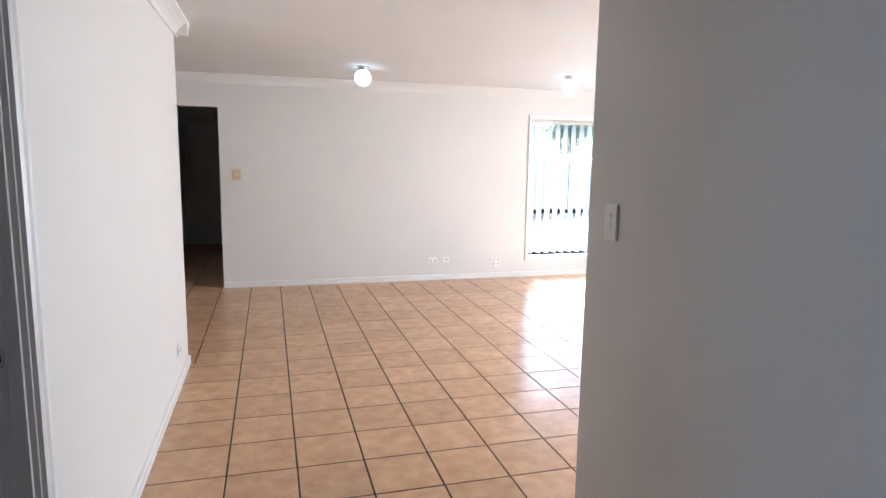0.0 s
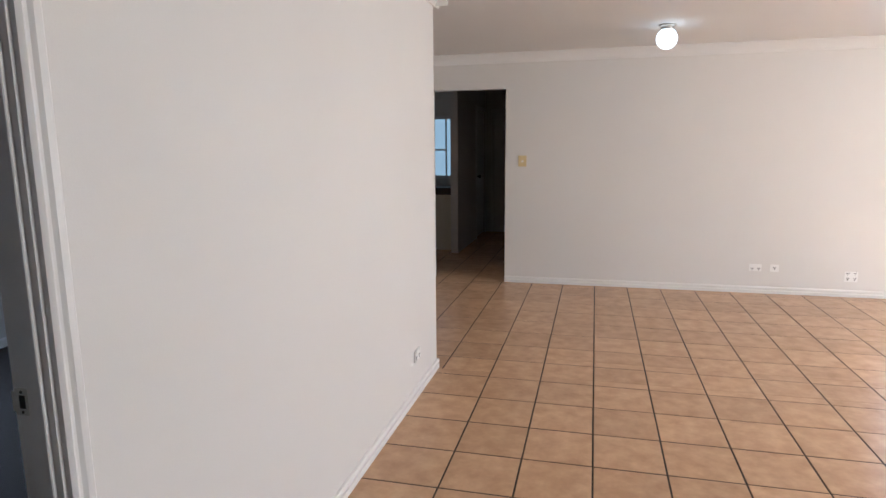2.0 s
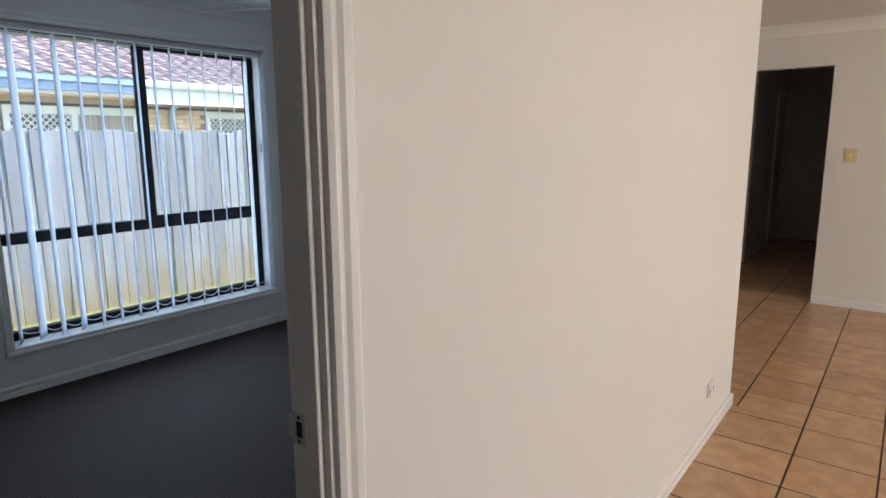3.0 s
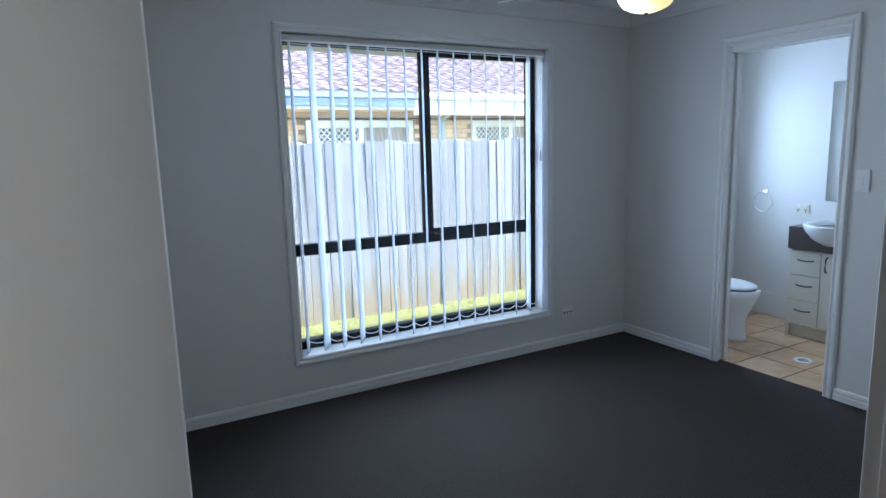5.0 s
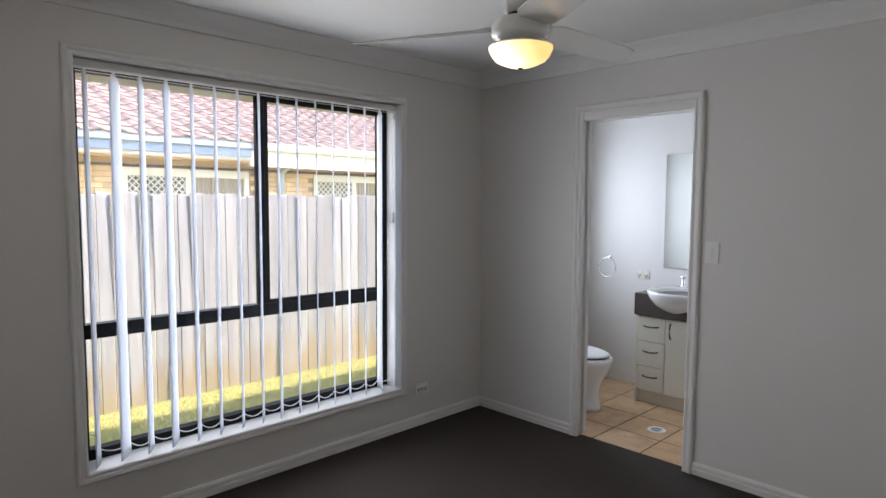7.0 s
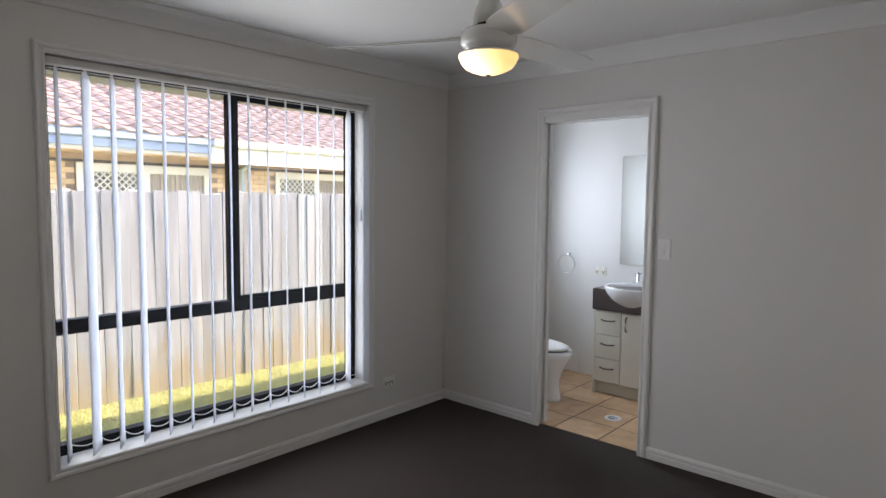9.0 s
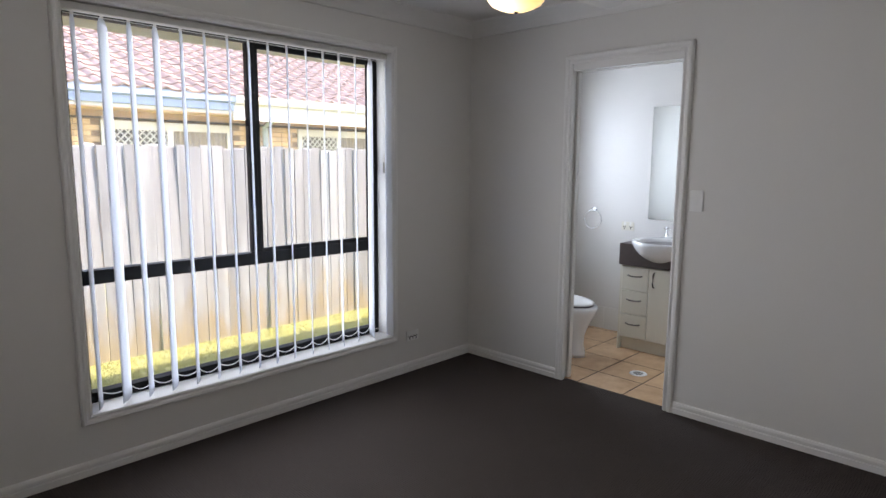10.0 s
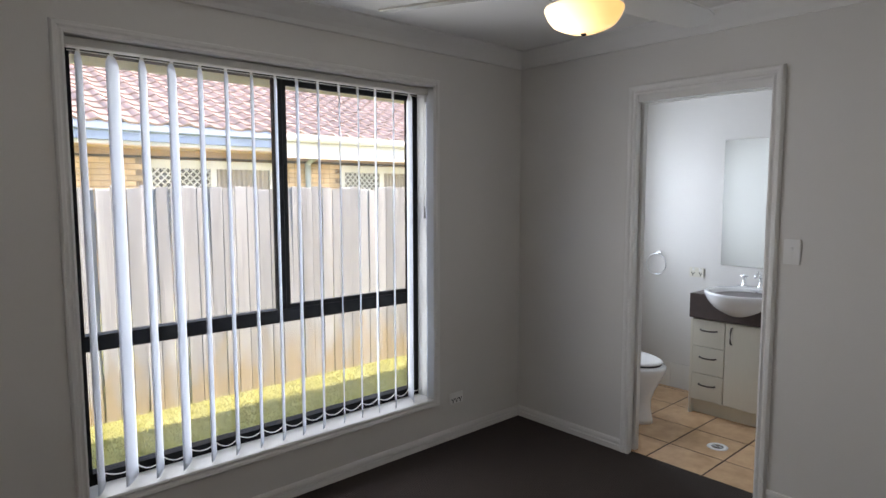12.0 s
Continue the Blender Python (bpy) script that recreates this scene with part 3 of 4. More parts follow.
for y0, y1, z0, z1, x in ((WIN[0] + 0.042, MY, RAIL[1], WIN[3] - 0.04, FX0 + 0.02), (MY, s1 - 0.02, RAIL[1], WIN[3] - 0.05, FX1 - 0.018), (WIN[0] + 0.042, WIN[1] - 0.045, WIN[2] + 0.05, RAIL[0], FX0 + 0.03)):
    g = part("pane", box(x, x + 0.004, y0, y1, z0, z1), M_GLASS, win)
    g.visible_shadow = False

# ---- vertical blinds ----
def slat_mesh(width, height):
    """One fabric slat, gently bowed, with a folded hem for its weight; local x runs across the slat."""
    bm = bmesh.new()
    n = 6
    rows = []
    for z in (0.0, 0.045, 0.046, height - 0.03, height):
        w = width * (0.55 if z == height else 1.0)
        rows.append([(bm.verts.new((w * (i / n - 0.5), 0.006 * (1 - (2 * i / n - 1) ** 2) - 0.0005, z)), bm.verts.new((w * (i / n - 0.5), 0.006 * (1 - (2 * i / n - 1) ** 2) + (0.002 if z < 0.0455 else 0.0006), z))) for i in range(n + 1)])
    for a, b in zip(rows, rows[1:]):
        for i in range(n):
            for k in (0, 1):
                bm.faces.new((a[i][k], a[i + 1][k], b[i + 1][k], b[i][k]))
        for i in (0, n):
            bm.faces.new((a[i][0], a[i][1], b[i][1], b[i][0]))
    for row in (rows[0], rows[-1]):
        for i in range(n):
            bm.faces.new((row[i][0], row[i + 1][0], row[i + 1][1], row[i][1]))
    return bm


def vertical_blind(m, length, drop, count, first, step, angle, name_label, wand_at, cloth, turned):
    """A vertical blind; local x along the headrail, z down from 0."""
    blind = thing("vertical_blind", (0, 0, 0), name_label, "vertical blind")
    blind.matrix_world = m
    bm = bmesh.new()
    bx(bm, 0, length, -0.012, 0.036, -0.036, 0, bevel=0.004)
    part("headrail", bm, M_RAIL, blind)
    part("spacer_cord", tube(bmesh.new(), [(0.01, 0.034, -0.041), (length - 0.01, 0.034, -0.041)], 0.0024, 6), M_PLASTIC, blind)
    part("spacer_cord", tube(bmesh.new(), [(0.01, 0.036, -0.053), (length - 0.01, 0.036, -0.053)], 0.0020, 6), M_PLASTIC, blind)
    rng = random.Random(5)
    first_slat = None
    ends = []
    for i in range(count):
        a = angle + rng.uniform(-3, 3) + turned.get(i, 0)
        x = first + i * step + rng.uniform(-0.003, 0.003)
        mm = pose(x, 0, -drop, 0, rng.uniform(-0.15, 0.15), a)
        if first_slat is None:
            first_slat = part("slat", slat_mesh(0.127, drop - 0.052), cloth, blind, smooth=True)
            first_slat.matrix_basis = mm
        else:
            c = first_slat.copy()
            scene.collection.objects.link(c)
            c.parent = blind
            c.matrix_basis = mm
        hang = part("carrier", bx(bmesh.new(), -0.006, 0.006, -0.006, 0.006, -0.078, -0.036, bevel=0.002), M_PLASTIC, blind)
        hang.matrix_basis = pose(x, 0, 0, 0, 0, a)
        ends.append((x, a))
    for (xa, aa), (xb, ab) in zip(ends, ends[1:]):
        pa = Vector((xa - 0.058 * math.cos(radians(aa)), -0.058 * math.sin(radians(aa)), -drop + 0.045))
        pb = Vector((xb - 0.058 * math.cos(radians(ab)), -0.058 * math.sin(radians(ab)), -drop + 0.045))
        sag = 0.02 + 0.012 * rng.random()
        pts = [pa.lerp(pb, k / 6) - Vector((0, 0, sag * 4 * (k / 6) * (1 - k / 6))) for k in range(7)]
        part("bottom_chain", tube(bmesh.new(), pts, 0.0028, 5), M_PLASTIC, blind)
    wx, wl = wand_at
    part("control_cord", tube(bmesh.new(), [(wx, 0.035, -0.04), (wx + 0.003, 0.037, -0.5), (wx, 0.036, -wl)], 0.0018, 6), M_PLASTIC, blind)
    part("cord_weight", cyl(bmesh.new(), 0.008, 0.005, 0.07, Matrix.Translation((wx, 0.036, -wl)), 12), M_STEEL, blind)
    return blind


vertical_blind(Matrix.Translation((-5.03, WIN[1] - 0.004, WIN[3] - 0.004)) @ pose(0, 0, 0, 0, 0, -90), WIN[1] - WIN[0] - 0.008, 1.835, 16, -0.004, 0.1186, 57,
               "white fabric vertical blind with slats turned open", (0.035, 0.75), M_SLAT, {15: 12, 14: -2, 1: 7})

# ---- living room window ----
fw = thing("window_2", (0, 0, 0), "black aluminium window in white reveals", "window", kind="structure")
part("architrave", surround(bmesh.new(), *FWIN, lambda a, b, v: Vector((a, FAR - v, b)), True), M_TRIM, fw)
for b in ((FWIN[0] - J, FWIN[0], FAR, FAR + 0.22, FWIN[2], FWIN[3]), (FWIN[1], FWIN[1] + J, FAR, FAR + 0.22, FWIN[2], FWIN[3]), (FWIN[0] - J, FWIN[1] + J, FAR, FAR + 0.22, FWIN[3], FWIN[3] + J)):
    part("reveal", box(*b), M_TRIM, fw)
part("window_sill", box(FWIN[0] - J, FWIN[1] + J, FAR, FAR + 0.22, FWIN[2] - J, FWIN[2]), M_TRIM, fw)
bm = bmesh.new()
fy0, fy1 = FAR + 0.13, FAR + 0.19
bx(bm, FWIN[0] + 0.001, FWIN[0] + 0.04, fy0, fy1, FWIN[2], FWIN[3])
bx(bm, FWIN[1] - 0.04, FWIN[1] - 0.001, fy0, fy1, FWIN[2], FWIN[3])
bx(bm, FWIN[0] + 0.04, FWIN[1] - 0.04, fy0, fy1, FWIN[3] - 0.035, FWIN[3] - 0.001)
bx(bm, FWIN[0] + 0.04, FWIN[1] - 0.04, fy0, fy1, FWIN[2] + 0.001, FWIN[2] + 0.04)
bx(bm, FWIN[0] + 0.04, FWIN[1] - 0.04, fy0, fy1, 0.83, 0.89)
part("window_frame", bm, M_BLACK, fw)
part("mullion", box(2.922, 2.967, fy0 + 0.01, fy1 - 0.01, 0.89, FWIN[3] - 0.035), M_BLACK, fw)
for x0, x1, z0, z1 in ((FWIN[0] + 0.04, 2.922, 0.89, FWIN[3] - 0.035), (2.967, FWIN[1] - 0.04, 0.89, FWIN[3] - 0.035), (FWIN[0] + 0.04, FWIN[1] - 0.04, FWIN[2] + 0.04, 0.83)):
    g = part("pane", box(x0, x1, fy0 + 0.03, fy0 + 0.034, z0, z1), M_GLASS, fw)
    g.visible_shadow = False
vertical_blind(Matrix.Translation((FWIN[1] - 0.004, FAR + 0.06, FWIN[3] - 0.004)) @ pose(0, 0, 0, 0, 0, 180), FWIN[1] - FWIN[0] - 0.008, 1.75, 12, 0.02, 0.116, 90,
               "white fabric vertical blind with slats turned open", (0.03, 0.8), M_SLAT, {})

# ---- ensuite window, a source of its daylight ----
ew = thing("window_3", (0, 0, 0), "small ensuite window", "window", kind="structure")
bm = bmesh.new()
for b in ((6.94, 6.98, 1.0, 2.1), (7.50, 7.54, 1.0, 2.1), (6.98, 7.50, 1.0, 1.04), (6.98, 7.50, 2.06, 2.1)):
    bx(bm, -5.16, -5.11, *b)
part("window_frame", bm, M_BLACK, ew)
g = part("pane", box(-5.14, -5.136, 6.98, 7.50, 1.04, 2.06), M_GLASS, ew)
g.visible_shadow = False

# ---- glass doors on the east side of the living room ----
gd = thing("door_6", (0, 0, 0), "wide black aluminium sliding glass doors", "glass doors", kind="structure")
bm = bmesh.new()
for b in ((3.6, 3.65, 0.0, 2.1), (6.35, 6.4, 0.0, 2.1), (3.65, 6.35, 2.05, 2.1), (3.65, 6.35, 0.0, 0.05), (4.97, 5.03, 0.05, 2.05)):
    bx(bm, EAST + 0.1, EAST + 0.16, *b)
part("door_frame", bm, M_BLACK, gd)
for y0, y1 in ((3.65, 4.97), (5.03, 6.35)):
    g = part("pane", box(EAST + 0.12, EAST + 0.125, y0, y1, 0.05, 2.05), M_GLASS, gd)
    g.visible_shadow = False

# ---- switches and outlets ----
def wall_plate(name, m, w, h, label, category, material, rockers=(), sockets=(), kind_dark=False):
    """A plate on a wall: local x right, local y up, local z out of the wall."""
    t = thing(name, (0, 0, 0), label, category)
    t.matrix_world = m
    part("plate", bx(bmesh.new(), -w / 2, w / 2, -h / 2, h / 2, 0, 0.009, bevel=0.003, seg=2), material, t)
    for x, y in rockers:
        part("rocker", bx(bmesh.new(), x - 0.006, x + 0.006, y - 0.009, y + 0.009, 0.008, 0.0125, bevel=0.002), M_PLASTIC, t)
        part("rocker_rim", lathe(bmesh.new(), [(0.0105, 0.0088), (0.0125, 0.0098), (0.0135, 0.0088)], Matrix.Translation((x, y, 0)), 18), M_PLASTIC, t)
    for x, y in sockets:
        bm = bmesh.new()
        for dx, dy, a in ((-0.008, 0.006, 30), (0.008, 0.006, -30), (0, -0.009, 0)):
            mm = Matrix.Translation((x + dx, y + dy, 0.0093)) @ pose(0, 0, 0, 0, 0, a)
            bmesh.ops.create_cube(bm, size=1, matrix=mm @ Matrix.Diagonal((0.0062, 0.013, 0.0016, 1)))
        part("pin_slots", bm, M_DARK, t)
    return t


def on_wall(x, y, z, normal):
    """Pose on a wall: z out along normal, y up."""
    nrm = Vector(normal)
    up = Vector((0, 0, 1))
    side = up.cross(nrm)
    return Matrix((( side.x, up.x, nrm.x, x), (side.y, up.y, nrm.y, y), (side.z, up.z, nrm.z, z), (0, 0, 0, 1)))


wall_plate("light_switch", on_wall(-3.284, BY, 1.252, (0, -1, 0)), 0.074, 0.118, "white two-gang light switch beside the ensuite door", "light switch", M_PLASTIC, ((0, 0.014), (0, -0.014)))
wall_plate("light_switch", on_wall(RW, 3.325, 1.327, (-1, 0, 0)), 0.074, 0.118, "white light switch near the end of the hallway wall", "light switch", M_PLASTIC, ((0, 0.02), (0, -0.012)))
wall_plate("power_outlet", on_wall(BX, 5.945, 0.255, (1, 0, 0)), 0.114, 0.072, "white double power outlet under the bedroom window", "power outlet", M_PLASTIC, ((-0.025, 0.02), (0.025, 0.02)), ((-0.03, -0.012), (0, -0.012), (0.03, -0.012)))
wall_plate("power_outlet", on_wall(LW, 5.805, 0.258, (1, 0, 0)), 0.114, 0.072, "white power outlet low on the hallway wall", "power outlet", M_PLASTIC, ((-0.028, 0.02), (0.028, 0.02)), ((-0.03, -0.012), (0.03, -0.012)))
wall_plate("power_outlet", on_wall(0.972, FAR, 0.26, (0, -1, 0)), 0.114, 0.072, "white double power outlet on the far wall", "power outlet", M_PLASTIC, ((-0.025, 0.02), (0.025, 0.02)), ((-0.03, -0.012), (0.03, -0.012)))
wall_plate("aerial_outlet", on_wall(1.147, FAR, 0.26, (0, -1, 0)), 0.08, 0.074, "white aerial outlet with a black socket", "aerial outlet", M_PLASTIC, (), ((0, 0),))
wall_plate("power_outlet", on_wall(1.827, FAR, 0.20, (0, -1, 0)), 0.114, 0.10, "white quad power outlet under the window", "power outlet", M_PLASTIC, ((-0.025, 0.02), (0.025, 0.02)), ((-0.03, 0.03), (0.03, 0.03), (-0.03, -0.02), (0.03, -0.02)))
wall_plate("wall_control", on_wall(-1.37, FAR, 1.322, (0, -1, 0)), 0.086, 0.116, "yellowed plastic wall plate beside the doorway", "wall plate", M_OLD, ((0, 0.0),))
wall_plate("power_outlet", on_wall(-4.385, BATH_Y, 0.928, (0, -1, 0)), 0.114, 0.072, "cream double power outlet above the vanity", "power outlet", M_LAMINATE, ((-0.025, 0.022), (0.025, 0.022)), ((-0.03, -0.012), (0.03, -0.012)))

# ---- globe lamps on the living room ceiling ----
def globe_lamp(x, y):
    t = thing("ceiling_light", (x, y, CEIL), "lit opal glass globe on a steel ceiling base", "ceiling light", "globe lights")
    part("base", lathe(bmesh.new(), [(0.0, 0.0), (0.068, 0.0), (0.068, -0.012), (0.052, -0.018), (0.050, -0.04), (0.0, -0.04)], seg=28), M_STEEL, t, smooth=False)
    prof = [(0.046, -0.036)] + [(0.082 * math.sin(radians(d)), -0.108 + 0.082 * math.cos(radians(d))) for d in range(35, 181, 12)] + [(0.0, -0.190)]
    part("globe", lathe(bmesh.new(), prof, seg=28), M_GLOBE, t, "glowing opal glass globe", smooth=True)
    return t


globe_lamp(-0.09, 7.85)
globe_lamp(2.11, 7.69)

# ---- ceiling fan ----
fan = thing("ceiling_fan", (-3.325, 4.915, 0), "white three-blade ceiling fan with a lit amber glass bowl", "ceiling fan")
part("canopy", lathe(bmesh.new(), [(0, CEIL), (0.07, CEIL), (0.068, CEIL - 0.02), (0.04, CEIL - 0.055), (0.018, CEIL - 0.06), (0, CEIL - 0.06)], seg=28), M_FAN, fan, smooth=True)
part("down_rod", cyl(bmesh.new(), 0.0105, 0.0105, 0.2, Matrix.Translation((0, 0, 2.2)), 16), M_FAN, fan)
part("rod_collar", lathe(bmesh.new(), [(0, 2.288), (0.014, 2.288), (0.016, 2.276), (0.0, 2.272)], seg=16), M_BRONZE, fan, smooth=True)
part("rod_cover", lathe(bmesh.new(), [(0, 2.272), (0.018, 2.271), (0.032, 2.262), (0.046, 2.240), (0.056, 2.205), (0.060, 2.168), (0, 2.168)], seg=28), M_FAN, fan, smooth=True)
part("cover_gap", lathe(bmesh.new(), [(0, 2.168), (0.048, 2.168), (0.048, 2.152), (0, 2.152)], seg=24), M_DARK, fan)
part("motor_housing", lathe(bmesh.new(), [(0, 2.152), (0.06, 2.151), (0.090, 2.147), (0.101, 2.138), (0.104, 2.128), (0.104, 2.100), (0.100, 2.090), (0.090, 2.084), (0.080, 2.078), (0.076, 2.066), (0, 2.066)], seg=40), M_FAN, fan, smooth=True)
part("bowl_holder", lathe(bmesh.new(), [(0, 2.066), (0.098, 2.066), (0.110, 2.060), (0.113, 2.054), (0, 2.054)], seg=40), M_FAN, fan)
part("light_bowl", lathe(bmesh.new(), [(0.112, 2.054), (0.111, 2.046), (0.103, 2.028), (0.088, 2.009), (0.066, 1.998), (0.040, 1.989), (0.018, 1.985), (0, 1.984)], seg=40), M_BOWL, fan, "glowing amber glass bowl", smooth=True)
part("finial", lathe(bmesh.new(), [(0, 1.987), (0.008, 1.986), (0.009, 1.982), (0.005, 1.978), (0, 1.977)], seg=14), M_BRONZE, fan, smooth=True)
for a in (86, 205, 330):
    bm = bmesh.new()
    outline = [(0.09, -0.045), (0.13, -0.066), (0.20, -0.070), (0.57, -0.062), (0.625, -0.050), (0.652, -0.022), (0.658, 0.02), (0.640, 0.048), (0.60, 0.058), (0.20, 0.070), (0.13, 0.066), (0.09, 0.045)]
    top = [bm.verts.new((x, y, 0.003)) for x, y in outline]
    bot = [bm.verts.new((x, y, -0.003)) for x, y in outline]
    bm.faces.new(top)
    bm.faces.new(bot)
    for i in range(len(outline)):
        j = (i + 1) % len(outline)
        bm.faces.new((top[i], top[j], bot[j], bot[i]))
    blade = part("blade", bm, M_FAN, fan)
    blade.matrix_basis = pose(0, 0, 2.124, 0, 0, a) @ pose(0, 0, 0, -13)
    br = part("blade_bracket", bx(bmesh.new(), 0.05, 0.15, -0.03, 0.03, 0.002, 0.008, bevel=0.002), M_FAN, blade)

# ---- ensuite ----
van = thing("vanity_unit", (0, 0, 0), "cream laminate bathroom vanity with drawers and a door", "vanity")
VX0, VX1, VY = -4.19, -3.42, 7.455
part("body", box(VX0, VX1, VY + 0.018, BATH_Y - 0.002, 0.10, 0.675), M_LAMINATE, van)
part("side_panel", box(VX0 - 0.016, VX0, VY + 0.004, BATH_Y - 0.002, 0.0, 0.675), M_LAMINATE, van)
part("kickboard", box(VX0, VX1, VY + 0.05, VY + 0.066, 0.0, 0.10), M_LAMINATE, van)
for k in range(3):
    z0 = 0.105 + k * 0.19
    d = part("drawer", box(VX0 + 0.003, -3.972, VY, VY + 0.017, z0, z0 + 0.184, bevel=0.002), M_LAMINATE, van)
    hx, hz = (VX0 - 3.972) / 2 + 0.002, z0 + 0.115
    part("handle", tube(bmesh.new(), [(hx - 0.055, VY, hz), (hx - 0.05, VY - 0.018, hz), (hx - 0.02, VY - 0.026, hz - 0.003), (hx + 0.02, VY - 0.026, hz - 0.003), (hx + 0.05, VY - 0.018, hz), (hx + 0.055, VY, hz)], 0.0055, 8), M_BRONZE, d, "dark bronze bow handle", smooth=True)
for x0, x1, hx in ((-3.968, -3.70, -3.925), (-3.696, VX1 - 0.002, -3.47)):
    d = part("door", box(x0, x1, VY, VY + 0.017, 0.105, 0.669, bevel=0.002), M_LAMINATE, van)
    part("handle", tube(bmesh.new(), [(hx, VY, 0.53), (hx, VY - 0.018, 0.535), (hx, VY - 0.026, 0.56), (hx, VY - 0.026, 0.61), (hx, VY - 0.018, 0.635), (hx, VY, 0.64)], 0.0055, 8), M_BRONZE, d, "dark bronze bow handle", smooth=True)
bench = thing("vanity_benchtop", (0, 0, 0), "dark brown speckled benchtop on the vanity", "benchtop")
part("slab", box(VX0 - 0.02, VX1 + 0.02, VY - 0.02, BATH_Y - 0.002, 0.677, 0.845, bevel=0.004, seg=2), M_BENCH, bench)
basin = thing("basin", (-3.90, 7.57, 0), "white ceramic semi-recessed hand basin in the benchtop", "basin")
outer = [(0.0, 0.70), (0.07, 0.702), (0.13, 0.722), (0.19, 0.77), (0.225, 0.82), (0.24, 0.858), (0.24, 0.870), (0.232, 0.874), (0.205, 0.870), (0.19, 0.85), (0.15, 0.79), (0.08, 0.755), (0.02, 0.75), (0.0, 0.75)]
part("bowl", lathe(bmesh.new(), outer, seg=40, sx=1.04, sy=1.04), M_CERAMIC, basin, smooth=True)
part("tap_ledge", box(-0.17, 0.17, 0.19, 0.315, 0.846, 0.872, bevel=0.01, seg=3), M_CERAMIC, basin)
part("overflow_hole", cyl(bmesh.new(), 0.011, 0.011, 0.004, Matrix.Translation((0.0, 0.195, 0.838)) @ pose(0, 0, 0, 70), 14), M_DARK, basin)


def tap(x, lever):
    t = thing("tap", (x, 7.825, 0.873), "chrome basin tap with a cross handle" if lever else "curved chrome basin spout behind the bowl", "tap", "basin taps")
    part("body", lathe(bmesh.new(), [(0, 0), (0.024, 0), (0.024, 0.006), (0.015, 0.012), (0.012, 0.05), (0.014, 0.06), (0, 0.062)], seg=20), M_CHROME, t, smooth=True)
    if lever:
        bm = bmesh.new()
        for a in range(4):
            tube(bm, [(0, 0, 0.07), (0.028 * math.cos(a * math.pi / 2), 0.028 * math.sin(a * math.pi / 2), 0.072)], 0.0055, 8)
        lathe(bm, [(0, 0.06), (0.011, 0.06), (0.011, 0.078), (0.006, 0.083), (0, 0.084)], seg=16)
        part("cross_handle", bm, M_CHROME, t, smooth=True)
    else:
        part("spout", tube(bmesh.new(), [(0, 0, 0.05), (0, -0.005, 0.085), (0, -0.04, 0.105), (0, -0.085, 0.095), (0, -0.1, 0.075)], 0.010, 12), M_CHROME, t, smooth=True)


tap(-4.01, True)
tap(-3.90, False)
tap(-3.79, True)
mirror = thing("mirror", (0, 0, 0), "frameless wall mirror above the vanity", "mirror")
part("glass", box(-4.21, -3.42, BATH_Y - 0.008, BATH_Y - 0.003, 1.0, 1.905, bevel=0.0015), M_MIRROR, mirror)
part("backing", box(-4.205, -3.425, BATH_Y - 0.003, BATH_Y - 0.0002, 1.005, 1.90), M_STEEL, mirror)
ring = thing("towel_ring", (-4.70, BATH_Y, 1.035), "chrome towel ring on the ensuite wall", "towel ring")
part("wall_rose", box(-0.02, 0.02, -0.014, -0.0005, 0.0, 0.035, bevel=0.003), M_CHROME, ring)
part("arm", box(-0.008, 0.008, -0.045, -0.014, 0.008, 0.024, bevel=0.002), M_CHROME, ring)
part("ring", tube(bmesh.new(), [(0.082 * math.sin(a), -0.04, -0.066 + 0.082 * math.cos(a)) for a in (2 * math.pi * k / 40 for k in range(41))], 0.0042, 8), M_CHROME, ring, smooth=True)

# toilet, its pan pointing along +x from the window wall
wc = thing("toilet", (-4.955, 7.06, 0), "white ceramic toilet with a white lid over a seat darkened as a shadow gap", "toilet")


def loft(bm, rings, seg=36):
    """Joins egg-shaped rings (centre x, half length, half width, z), the front more pointed, and closes both ends."""
    loops = []
    for cx, hl, hw, z in rings:
        loop = []
        for k in range(seg):
            a = 2 * math.pi * k / seg
            c, s = math.cos(a), math.sin(a)
            loop.append(bm.verts.new((cx + 0.06 + hl * c, hw * s * (1.0 - 0.12 * max(c, 0)), z)))
        loops.append(loop)
    for a, b in zip(loops, loops[1:]):
        for i in range(seg):
            bm.faces.new((a[i], a[(i + 1) % seg], b[(i + 1) % seg], b[i]))
    bm.faces.new(loops[0])
    bm.faces.new(loops[-1])
    return bm


part("pan", loft(bmesh.new(), [(0.405, 0.232, 0.128, 0.0), (0.405, 0.228, 0.124, 0.03), (0.405, 0.216, 0.112, 0.10), (0.408, 0.214, 0.112, 0.16), (0.418, 0.225, 0.137, 0.22), (0.435, 0.243, 0.166, 0.29), (0.45, 0.257, 0.187, 0.345), (0.455, 0.263, 0.194, 0.378), (0.455, 0.258, 0.189, 0.392), (0.455, 0.24, 0.175, 0.394)]), M_CERAMIC, wc, smooth=True)
# the seat is inset and coloured as the shadow line below the lid
part("seat", loft(bmesh.new(), [(0.45, 0.225, 0.165, 0.3945), (0.45, 0.234, 0.172, 0.397), (0.45, 0.234, 0.172, 0.402), (0.45, 0.23, 0.17, 0.4045)]), M_SEAT_SHADE, wc, smooth=True)
